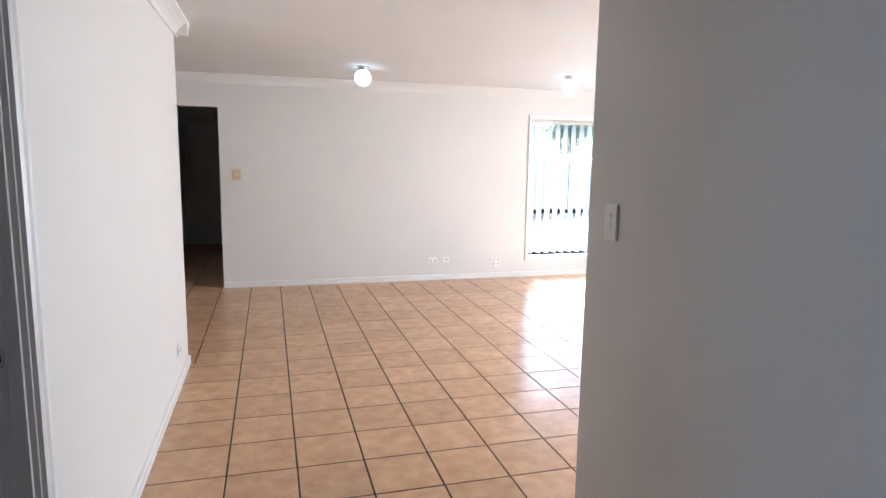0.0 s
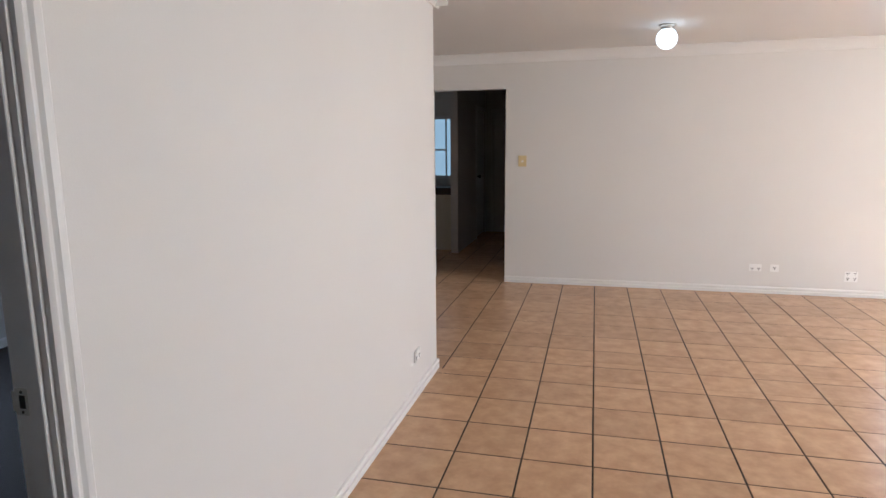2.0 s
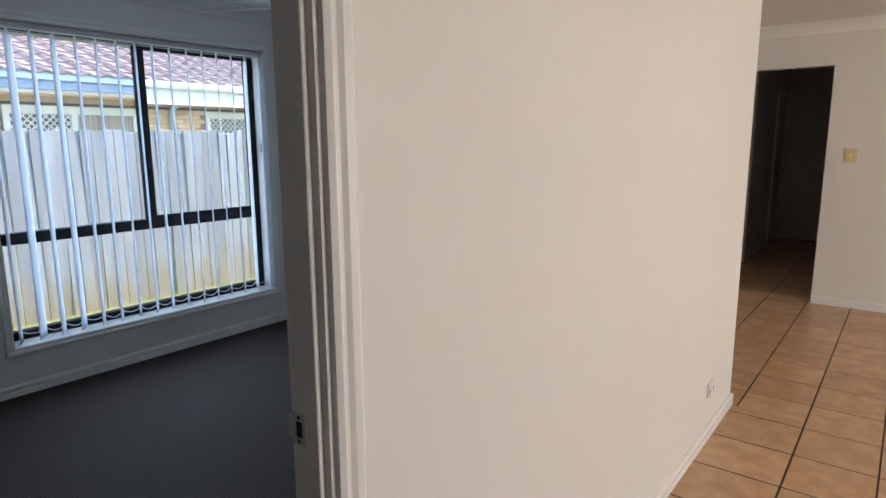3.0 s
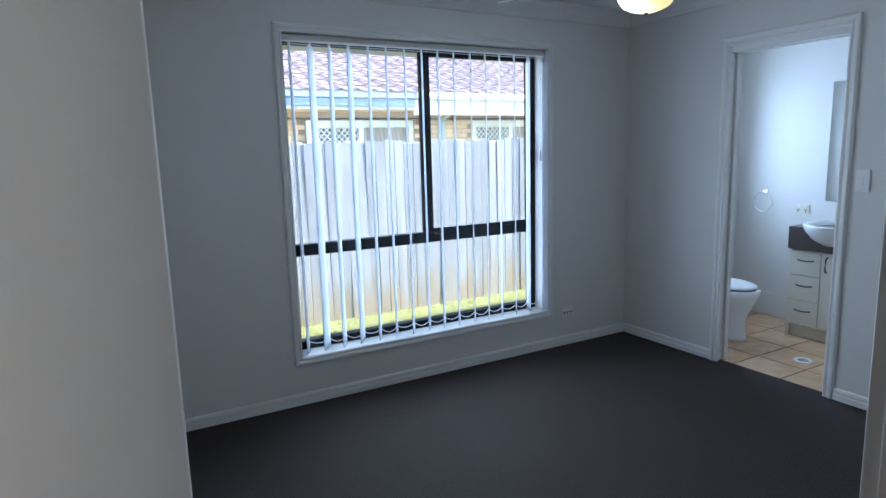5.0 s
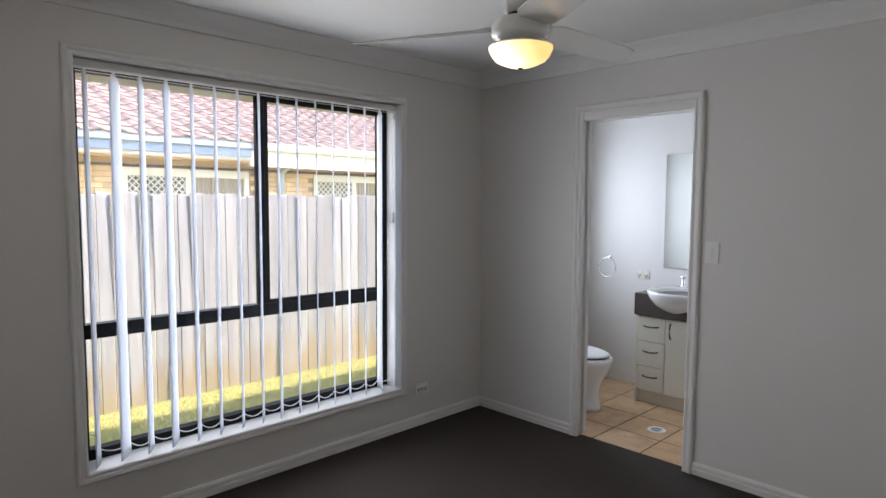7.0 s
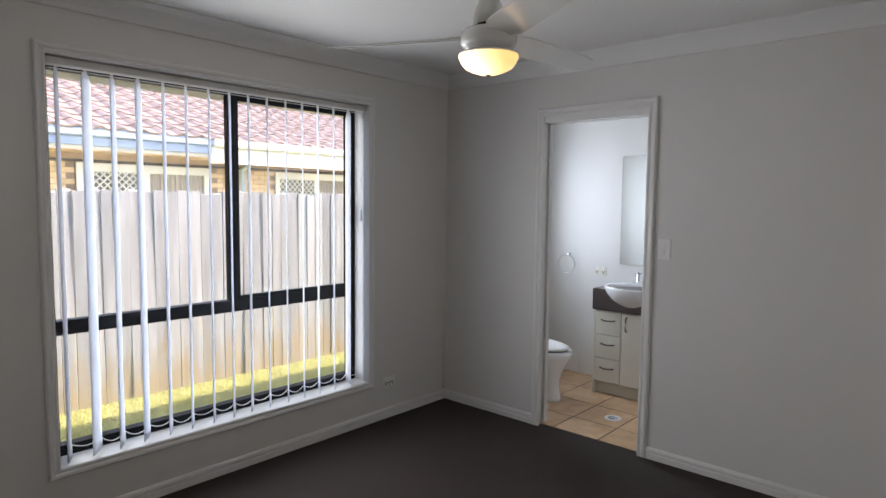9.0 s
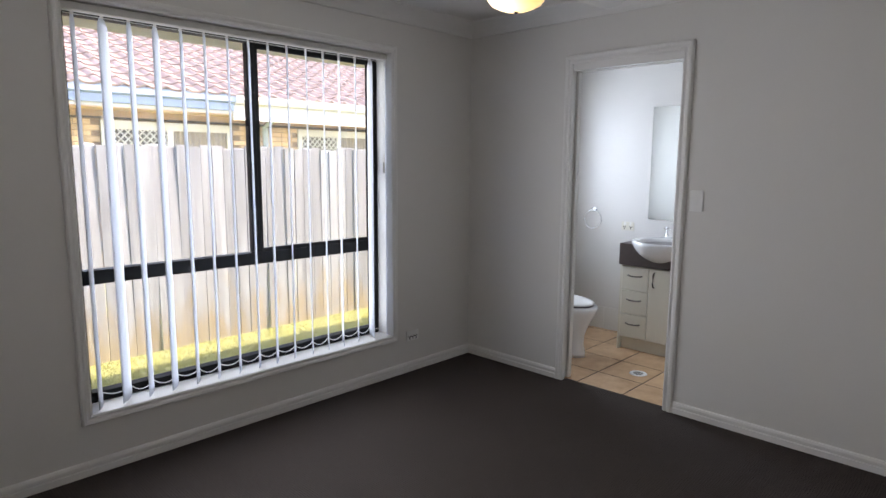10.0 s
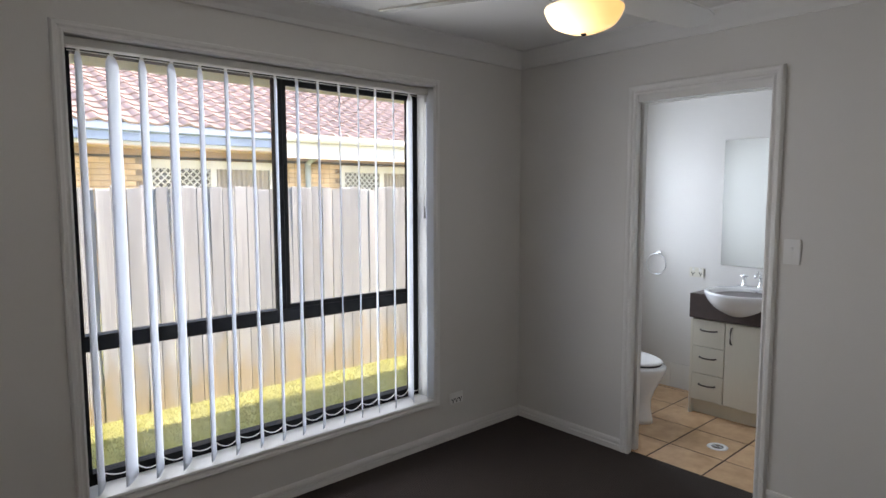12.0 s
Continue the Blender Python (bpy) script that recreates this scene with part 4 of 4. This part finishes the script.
part("lid", loft(bmesh.new(), [(0.446, 0.236, 0.174, 0.405), (0.446, 0.243, 0.181, 0.408), (0.446, 0.243, 0.181, 0.417), (0.446, 0.225, 0.166, 0.425), (0.446, 0.15, 0.11, 0.430), (0.446, 0.06, 0.045, 0.4315)]), M_PLASTIC, wc, smooth=True)
cist = part("cistern", bx(bmesh.new(), 0.0, 0.18, -0.2, 0.2, 0.40, 0.76, bevel=0.02, seg=3), M_CERAMIC, wc)
part("button", cyl(bmesh.new(), 0.02, 0.02, 0.008, Matrix.Translation((0.09, 0, 0.76)), 20), M_CHROME, cist)
part("pedestal_back", bx(bmesh.new(), 0.02, 0.22, -0.085, 0.085, 0.0, 0.40, bevel=0.02, seg=2), M_CERAMIC, wc)
part("seat_hinge", bx(bmesh.new(), 0.17, 0.30, -0.1, 0.1, 0.375, 0.412, bevel=0.008, seg=2), M_PLASTIC, wc)

drain = thing("floor_drain", (-3.80, 7.015, 0.0), "round chrome floor drain in a white ring", "floor drain")
part("outer_ring", lathe(bmesh.new(), [(0.034, 0.0), (0.036, 0.0035), (0.058, 0.003), (0.06, 0.0005)], seg=32), M_PLASTIC, drain, smooth=True)
part("grate_base", cyl(bmesh.new(), 0.034, 0.034, 0.001, Matrix.Translation((0, 0, 0.0003)), 28), M_DARK, drain)
for k in range(6):
    a = k * math.pi / 3
    part("grate_bar", tube(bmesh.new(), [(0.008 * math.cos(a), 0.008 * math.sin(a), 0.0025), (0.033 * math.cos(a), 0.033 * math.sin(a), 0.0025)], 0.0025, 6), M_CHROME, drain)
part("hub", cyl(bmesh.new(), 0.009, 0.008, 0.004, Matrix.Translation((0, 0, 0.0005)), 16), M_CHROME, drain)
# a band of wall tiles as skirting
skirt_bath = tagged(part("tile_skirting", bmesh.new(), M_BATHTILE), "cream tile skirting in the ensuite", "tile skirting", kind="structure")
for k in range(5):
    x0 = BX + k * 0.2
    if x0 > VX0 - 0.02:
        break
    part("tile", box(x0 + 0.001, min(x0 + 0.199, VX0 - 0.018), BATH_Y - 0.008, BATH_Y, 0.0, 0.195, bevel=0.001), M_BATHTILE, skirt_bath)

# ---- rear hall ----
end_door = thing("door_4", (0, 0, 0), "closed white flush door at the end of the dark hall", "door", kind="structure")
part("leaf", box(-2.30, -1.52, 12.915, 12.948, 0.015, 2.04, bevel=0.002), M_TRIM, end_door)
part("architrave", surround(bmesh.new(), -2.31, -1.56, 0, 2.05, lambda a, b, v: Vector((a, 12.95 - v, b))), M_TRIM, end_door)
side_door = thing("door_5", (0, 0, 0), "white door frame with an ajar door in the dark hall", "door", kind="structure")
part("architrave", surround(bmesh.new(), 12.06, 12.82, 0, 2.05, lambda a, b, v: Vector((-2.45 + v, a, b))), M_TRIM, side_door)
leaf = part("leaf", box(-2.50, -2.465, 12.10, 12.80, 0.015, 2.04, bevel=0.002), M_TRIM, side_door)
part("knob", lathe(bmesh.new(), [(0, 0), (0.028, 0), (0.028, 0.006), (0.012, 0.012), (0.012, 0.035), (0.026, 0.045), (0.026, 0.06), (0, 0.066)], Matrix.Translation((-2.465, 12.17, 1.0)) @ pose(0, 0, 0, 0, 90, 0), 20), M_BRONZE, leaf, "dark door knob", smooth=True)
hv = thing("hall_vanity", (0, 0, 0), "white vanity cabinet with a dark top in the hall alcove", "vanity")
part("cabinet", box(-3.5, -2.60, 10.95, 11.44, 0.0, 0.80, bevel=0.003), M_LAMINATE, hv)
part("top", box(-3.52, -2.57, 10.93, 11.445, 0.80, 0.90, bevel=0.004), M_BENCH, hv)
hm = thing("window_4", (0, 0, 0), "frosted window with a self-glowing pane above the hall vanity", "window", kind="structure")
# no opening behind: the pane itself glows and brightens the hall
part("pane", box(-3.4, -2.70, 11.437, 11.443, 1.05, 1.88), M_FROST, hm)
bm = bmesh.new()
for b in ((-3.45, -3.4, 1.0, 1.93), (-2.70, -2.65, 1.0, 1.93), (-3.4, -2.70, 1.88, 1.93), (-3.4, -2.70, 1.0, 1.05), (-2.80, -2.775, 1.05, 1.88), (-3.4, -2.80, 1.42, 1.445)):
    bx(bm, b[0], b[1], 11.425, 11.4495, b[2], b[3])
part("window_frame", bm, M_TRIM, hm)

# ---- outdoors: our eaves ----
eave_w = thing("eave_west", (0, 0, 0), "cream eave with gutter over the bedroom window", "eave", kind="structure")
part("soffit", box(OUT - 0.55, OUT, 0, 14.0, 2.23, 2.245), M_EAVE, eave_w)
part("fascia", box(OUT - 0.57, OUT - 0.55, 0, 14.0, 2.17, 2.36), M_EAVE, eave_w)
part("roof_edge", box(OUT - 0.62, OUT, 0, 14.0, 2.36, 2.40), M_ROOF, eave_w)
eave_n = thing("eave_north", (0, 0, 0), "cream eave over the living room window", "eave", kind="structure")
part("soffit", box(-1.3, 7.0, FAR + 0.24, FAR + 0.79, 2.23, 2.245), M_CREAM, eave_n)
part("fascia", box(-1.3, 7.0, FAR + 0.79, FAR + 0.81, 2.19, 2.36), M_CREAM, eave_n)
part("roof_edge", box(-1.3, 7.0, FAR + 0.24, FAR + 0.86, 2.36, 2.40), M_ROOF, eave_n)

# ---- ground ----
bm = bmesh.new()
n = 24
grid = [[bm.verts.new((-400 + 800 * (i / n), -400 + 800 * (j / n), GROUND)) for j in range(n + 1)] for i in range(n + 1)]
for i in range(n):
    for j in range(n):
        bm.faces.new((grid[i][j], grid[i + 1][j], grid[i + 1][j + 1], grid[i][j + 1]))
tagged(part("ground", bm, M_GRASS_SOIL), "green lawn in sun and shade", "lawn", kind="structure")


def blades(name, x0, x1, y0, y1, count, seed, tall=(0.012, 0.035)):
    rng = np.random.default_rng(seed)
    px, py = rng.uniform(x0, x1, count), rng.uniform(y0, y1, count)
    h, a, lean = rng.uniform(*tall, count), rng.uniform(0, 6.283, count), rng.uniform(0.0, 0.04, count)
    w = rng.uniform(0.002, 0.0045, count)
    v = np.empty((count, 3, 3))
    v[:, 0] = np.stack([px - w * np.cos(a), py - w * np.sin(a), np.full(count, GROUND)], 1)
    v[:, 1] = np.stack([px + w * np.cos(a), py + w * np.sin(a), np.full(count, GROUND)], 1)
    v[:, 2] = np.stack([px + lean * np.sin(a), py + lean * np.cos(a), GROUND + h], 1)
    me = bpy.data.meshes.new(name)
    me.from_pydata(v.reshape(-1, 3).tolist(), [], np.arange(count * 3).reshape(-1, 3).tolist())
    me.materials.append(M_BLADE)
    return tagged(new(name, me), "short green lawn grass", "grass", kind="stuff")


FENCE_X = -7.36
blades("grass", FENCE_X + 0.02, OUT - 0.02, 2.5, 10.5, 150000, 3)
blades("grass", -1.0, 9.0, 9.3, 18.8, 40000, 4, (0.03, 0.06))

# ---- paling fence ----
fence = thing("paling_fence", (0, 0, 0), "weathered grey hardwood paling fence", "fence")
shapes = []
rng = random.Random(11)
for k in range(6):
    bm = bmesh.new()
    h, w = 1.83 + rng.uniform(-0.012, 0.012), 0.1038 + rng.uniform(-0.0015, 0.0015)
    bx(bm, -0.008, 0.008, -w / 2, w / 2, 0, h, bevel=0.003)
    for v in bm.verts:
        if v.co.z > h - 0.01:
            v.co.z += rng.uniform(-0.012, 0.012)
        v.co.x += 0.006 * math.sin(v.co.z * 2 + k)
    me = bpy.data.meshes.new("paling")
    bm.to_mesh(me)
    bm.free()
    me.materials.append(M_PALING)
    shapes.append(me)
y = -4.0
k = 0
while y < 24:
    p = new("paling", rng.choice(shapes))
    p.parent = fence
    p.matrix_basis = pose(FENCE_X + rng.uniform(-0.003, 0.003), y, GROUND - 0.03 + rng.uniform(-0.015, 0.015), rng.uniform(-0.12, 0.12), rng.uniform(-0.25, 0.25), rng.uniform(-1.5, 1.5))
    y += 0.1055 + rng.choice((0, 0, 0.001, 0.004))
    k += 1
for z in (0.1, 0.75, 1.35):
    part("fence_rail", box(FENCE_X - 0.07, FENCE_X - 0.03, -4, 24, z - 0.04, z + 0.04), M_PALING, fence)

# ---- neighbour's house ----
HX = -12.25
house = thing("house", (0, 0, 0), "single-storey blond brick house with a terracotta tile roof", "house")
part("wall", box(HX - 6, HX, -6, 26, GROUND, 2.20), M_MORTAR, house)
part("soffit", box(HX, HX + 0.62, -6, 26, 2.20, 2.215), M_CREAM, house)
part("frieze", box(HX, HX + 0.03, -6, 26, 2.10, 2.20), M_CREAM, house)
part("frieze_bead", box(HX, HX + 0.05, -6, 26, 2.075, 2.10), M_CONCRETE, house)
part("gutter", run(bmesh.new(), [(0, 0.0), (0.06, 0.0), (0.06, 0.115), (0.085, 0.125), (0.125, 0.14), (0.125, 0.245), (0.105, 0.245), (0.10, 0.15), (0, 0.13)], (HX + 0.62, -6, 2.265), (HX + 0.62, 8.1, 2.265), (1, 0, 0)), M_GUTTER, house, "pale blue steel gutter")
part("fascia", box(HX + 0.58, HX + 0.615, -6, 8.1, 2.216, 2.45), M_FASCIA, house)
part("fascia", box(HX + 0.58, HX + 0.64, 8.1, 26, 2.12, 2.42), M_FASCIA, house, "white painted fascia")
part("gutter", run(bmesh.new(), [(0, 0), (0.10, 0), (0.125, 0.05), (0.125, 0.12), (0.11, 0.12), (0.105, 0.05), (0, 0.03)], (HX + 0.64, 8.1, 2.39), (HX + 0.64, 26, 2.39), (1, 0, 0)), M_FASCIA, house, "white steel gutter")
SLOPE = math.atan(0.40)
RX, RZ = HX + 0.72, 2.49
part("roof", run(bmesh.new(), [(-0.1, 0.035), (-7.5, 3.0), (-7.5, 2.9), (-0.1, 0.0)], (RX, -6, RZ - 0.03), (RX, 26, RZ - 0.03), (1, 0, 0)), M_ROOF, house)
down = part("downpipe", tube(bmesh.new(), [(HX + 0.62, 9.0, 2.36), (HX + 0.3, 9.0, 2.16), (HX + 0.06, 9.0, 2.05), (HX + 0.06, 9.0, GROUND)], 0.055, 10), M_STEELFENCE, house)


def house_window(y0, y1, z0, z1, split):
    w = part("window", box(HX + 0.004, HX + 0.02, y0, y1, z0, z1), M_SCREEN, house)
    bm = bmesh.new()
    for b in ((y0, y0 + 0.09, z0, z1), (y1 - 0.09, y1, z0, z1), (y0 + 0.09, y1 - 0.09, z1 - 0.13, z1), (y0 + 0.09, y1 - 0.09, z0, z0 + 0.06), (split - 0.05, split + 0.05, z0 + 0.06, z1 - 0.13)):
        bx(bm, HX + 0.02, HX + 0.06, *b)
    part("frame", bm, M_FASCIA, w)
    bm = bmesh.new()
    a0, a1, b0, b1 = y0 + 0.09, split - 0.05, z0 + 0.06, z1 - 0.13
    step = 0.11
    c = a0 - (b1 - b0)
    while c < a1:
        for s in (1, -1):
            pa, pb = (c, b0 if s > 0 else b1), (c + (b1 - b0), b1 if s > 0 else b0)
            ta, tb = max(0, (a0 - pa[0]) / (b1 - b0)), min(1, (a1 - pa[0]) / (b1 - b0))
            if tb > ta:
                q = [(pa[0] + (pb[0] - pa[0]) * t, pa[1] + (pb[1] - pa[1]) * t) for t in (ta, tb)]
                tube(bm, [(HX + 0.045, q[0][0], q[0][1]), (HX + 0.045, q[1][0], q[1][1])], 0.012, 4)
        c += step
    part("lattice", bm, M_FASCIA, w)
    bm = bmesh.new()
    n = 40
    prev = None
    for i in range(n + 1):
        yy = split + 0.05 + (y1 - 0.09 - split - 0.05) * i / n
        pr = [bm.verts.new((HX + 0.032 + 0.010 * math.sin(i * 1.7), yy, z)) for z in (z0 + 0.06, z1 - 0.13)]
        if prev:
            bm.faces.new((prev[0], pr[0], pr[1], prev[1]))
        prev = pr
    part("curtain", bm, M_CURTAIN, w)


house_window(6.25, 8.35, 0.9, 2.05, 7.28)
house_window(9.7, 11.6, 0.9, 2.05, 10.65)

# bricks of the wall where it shows above the fence
bm = bx(bmesh.new(), -0.012, 0.012, -0.115, 0.115, -0.038, 0.038)
brick_me = bpy.data.meshes.new("brick")
bm.to_mesh(brick_me)
bm.free()
brick_me.materials.append(M_BRICK)
rest = bmesh.new()
made = 0
for row in range(9):
    z = 1.33 + row * 0.086
    if z > 2.05:
        break
    for col in range(-30, 90):
        yb = col * 0.24 + (0.12 if row % 2 else 0)
        if 6.15 < yb < 8.45 or 9.6 < yb < 11.7 or not -4 < yb < 20:
            continue
        if 3.6 < yb < 13.2 and made < 300:
            b = new("brick", brick_me)
            b.parent = house
            b.matrix_basis = pose(HX + 0.004, yb, z)
            made += 1
        else:
            bx(rest, HX - 0.008, HX + 0.016, yb - 0.115, yb + 0.115, z - 0.038, z + 0.038)
tagged(part("brickwork", rest, M_BRICK, house), "blond face brickwork", kind="stuff")

# roof tiles: a roll and a pan each, the lower edge lapping the course below
def roof_tile_points():
    w, l, n = 0.30, 0.36, 8
    prof = []
    for i in range(n + 1):
        u = i / n
        prof.append((u * w, 0.006 + 0.036 * max(0.0, math.sin(min(1.0, u / 0.5) * math.pi)) ** 1.5 - 0.006 * (u > 0.55)))
    return w, l, prof


def roof_tile(bm, m):
    w, l, prof = roof_tile_points()
    rows = []
    for d, z, thick in ((0.0, 0.028, 0), (l, 0.0, 0)):
        rows.append([bm.verts.new(m @ Vector((-d, y, z + h))) for y, h in prof])
    lip = [bm.verts.new(m @ Vector((0, y, h - 0.004))) for y, h in prof]
    for i in range(len(prof) - 1):
        bm.faces.new((rows[0][i], rows[0][i + 1], rows[1][i + 1], rows[1][i]))
        bm.faces.new((lip[i], lip[i + 1], rows[0][i + 1], rows[0][i]))


bm = bmesh.new()
roof_tile(bm, Matrix())
tile_me = bpy.data.meshes.new("roof_tile")
bm.to_mesh(tile_me)
bm.free()
tile_me.materials.append(M_ROOF)
rest = bmesh.new()
made = 0
rng = random.Random(2)
for row in range(18):
    for col in range(-14, 74):
        yb = col * 0.30 + rng.uniform(-0.004, 0.004)
        m = Matrix.Translation((RX + 0.03, yb, RZ)) @ Matrix.Rotation(SLOPE, 4, "Y") @ Matrix.Translation((-row * 0.325, 0, 0.0))
        if row < 10 and 4.2 < yb < 13.2:
            t = new("roof_tile", tile_me)
            t.parent = house
            t.matrix_basis = m
            made += 1
        else:
            roof_tile(rest, m)
tagged(part("roof_tiles", rest, M_ROOF_FAR, house), "terracotta roof tiles", kind="stuff")

# ---- behind the living room: steel fence, tree, a far roof ----
sf = thing("steel_fence", (0, 0, 0), "blue-grey corrugated steel garden fence", "fence")
FY = 19.0
for k in range(14):
    y0 = -8 + k * 2.4
    bm = bmesh.new()
    pts = []
    n = 48
    prev = None
    for i in range(n + 1):
        ph = (i % 4)
        off = 0.0 if ph in (0, 1) else 0.025
        pr = [bm.verts.new((y0 + 2.4 * i / n, FY + off, z)) for z in (GROUND + 0.2, 1.5)]
        if prev:
            bm.faces.new((prev[0], pr[0], pr[1], prev[1]))
        prev = pr
    part("sheet_panel", bm, M_STEELFENCE, sf)
    part("post", box(y0 - 0.03, y0 + 0.03, FY - 0.02, FY + 0.04, GROUND, 1.53), M_STEELFENCE, sf)
part("top_rail", box(-8, 25.6, FY - 0.02, FY + 0.045, 1.48, 1.53), M_STEELFENCE, sf)
part("base_sleeper", box(-8, 25.6, FY - 0.03, FY + 0.05, GROUND, GROUND + 0.2), M_CONCRETE, sf)


def tree(x, y, height, seed):
    rng = random.Random(seed)
    t = thing("tree", (x, y, GROUND), "leafy green garden tree behind the fence", "tree")
    bm = bmesh.new()
    tips = []

    def limb(p, d, r, length, depth):
        q = p + d * length
        mid = p.lerp(q, 0.5) + Vector((rng.uniform(-1, 1), rng.uniform(-1, 1), 0)) * length * 0.06
        pts = [p, mid, q]
        rings = []
        for i, c in enumerate(pts):
            rr = r * (1 - 0.22 * i)
            rings.append([bm.verts.new(c + Vector((rr * math.cos(a), rr * math.sin(a), 0))) for a in (2 * math.pi * k / 7 for k in range(7))])
        for a, b in zip(rings, rings[1:]):
            for i in range(7):
                bm.faces.new((a[i], a[(i + 1) % 7], b[(i + 1) % 7], b[i]))
        if depth == 0:
            tips.append(q)
            tips.append(mid)
            return
        for _ in range(3):
            nd = (d + Vector((rng.uniform(-1, 1), rng.uniform(-1, 1), rng.uniform(-0.2, 0.7))) * 0.85).normalized()
            limb(q, nd, r * 0.55, length * rng.uniform(0.55, 0.8), depth - 1)

    limb(Vector((0, 0, 0)), Vector((0.05, 0, 1)).normalized(), 0.16, height * 0.33, 4)
    part("trunk", bm, M_BARK, t)
    verts, faces = [], []
    for c in tips:
        for _ in range(26):
            o = c + Vector((rng.gauss(0, 0.28), rng.gauss(0, 0.28), rng.gauss(0, 0.24)))
            u = Vector((rng.uniform(-1, 1), rng.uniform(-1, 1), rng.uniform(-1, 1))).normalized()
            v = u.orthogonal().normalized()
            l, w = rng.uniform(0.07, 0.13), rng.uniform(0.02, 0.04)
            i = len(verts)
            verts += [o - u * l, o + v * w, o + u * l, o - v * w]
            faces.append((i, i + 1, i + 2, i + 3))
    me = bpy.data.meshes.new("crown")
    me.from_pydata([tuple(v) for v in verts], [], faces)
    me.materials.append(M_LEAF)
    c = new("crown", me)
    c.parent = t
    return t


tree(9.0, 21.4, 3.9, 3)
tree(10.7, 22.2, 3.6, 8)
far_house = thing("house", (0, 0, 0), "house with a blue-grey ribbed roof behind the fence", "house")
part("wall", box(3.0, 8.8, 27, 35, GROUND, 1.55), M_CREAM, far_house)
part("roof", run(bmesh.new(), [(0, 0), (-4.6, 1.5), (-9.2, 0), (-9.2, -0.15), (0, -0.15)], (2.4, 26.4, 1.6), (9.2, 26.4, 1.6), (0, -1, 0)), M_STEELFENCE, far_house)
for k in range(12):
    u = 0.2 + k * 0.37
    part("roof_batten", box(2.4, 9.2, 26.4 + u - 0.03, 26.4 + u + 0.03, 1.6 + u * 1.5 / 4.6, 1.6 + u * 1.5 / 4.6 + 0.045), M_CONCRETE, far_house)

# ---- floor tiles ----
PITCH_X, PITCH_Y, GAP = 0.3315, 0.335, 0.007
tile_meshes = {}


def tile_mesh(w, d):
    key = (round(w, 3), round(d, 3))
    if key not in tile_meshes:
        bm = bx(bmesh.new(), -w / 2, w / 2, -d / 2, d / 2, -0.006, 0.0)
        top = [e for e in bm.edges if all(v.co.z > -0.001 for v in e.verts)]
        bmesh.ops.bevel(bm, geom=top, offset=0.0022, segments=1, affect="EDGES")
        me = bpy.data.meshes.new("tile")
        bm.to_mesh(me)
        bm.free()
        me.materials.append(M_TILE)
        tile_meshes[key] = me
    return tile_meshes[key]


def lay(parent, ox, oy, areas, near):
    rng = random.Random(9)
    rest = bmesh.new()
    count = 0
    for x0, x1, y0, y1 in areas:
        for i in range(math.floor((x0 - ox) / PITCH_X), math.ceil((x1 - ox) / PITCH_X)):
            for j in range(math.floor((y0 - oy) / PITCH_Y), math.ceil((y1 - oy) / PITCH_Y)):
                a0, a1 = max(x0, ox + i * PITCH_X + GAP / 2), min(x1, ox + (i + 1) * PITCH_X - GAP / 2)
                if a1 - a0 < 0.1:
                    continue
                if a0 - x0 < 0.1:
                    a0 = x0
                if x1 - a1 < 0.1:
                    a1 = x1
                b0, b1 = max(y0, oy + j * PITCH_Y + GAP / 2), min(y1, oy + (j + 1) * PITCH_Y - GAP / 2)
                if b1 - b0 < 0.012:
                    continue
                cx, cy = (a0 + a1) / 2, (b0 + b1) / 2
                dz = rng.uniform(-0.0006, 0.0006)
                if near(cx, cy) and count < 300:
                    t = new("tile", tile_mesh(a1 - a0, b1 - b0))
                    t.parent = parent
                    t.matrix_basis = pose(cx, cy, dz, rng.uniform(-0.08, 0.08), rng.uniform(-0.08, 0.08), 0)
                    count += 1
                else:
                    bx(rest, a0, a1, b0, b1, -0.006, dz)
    if rest.faces:
        tagged(part("tiles", rest, M_TILE_FAR, parent), "terracotta floor tiles", kind="stuff")
    else:
        rest.free()


lay(floor_tiled, -0.583, 5.189, [(LW - 0.04, EAST, SOUTH, NIB), (-2.15, EAST, NIB, BY + 0.09), (-2.9, EAST, BY + 0.09, FAR), (FDOOR[0], FDOOR[1], FAR, FAR + 0.11), (-3.6, -1.49, FAR + 0.11, 12.95)],
    lambda x, y: -2.2 < x < 2.6 and 3.6 < y < FAR)
lay(floor_bath, -4.022 - 5 * PITCH_X, 6.853, [(BX, -3.0, BY + 0.045, BATH_Y)], lambda x, y: x < -3.2)
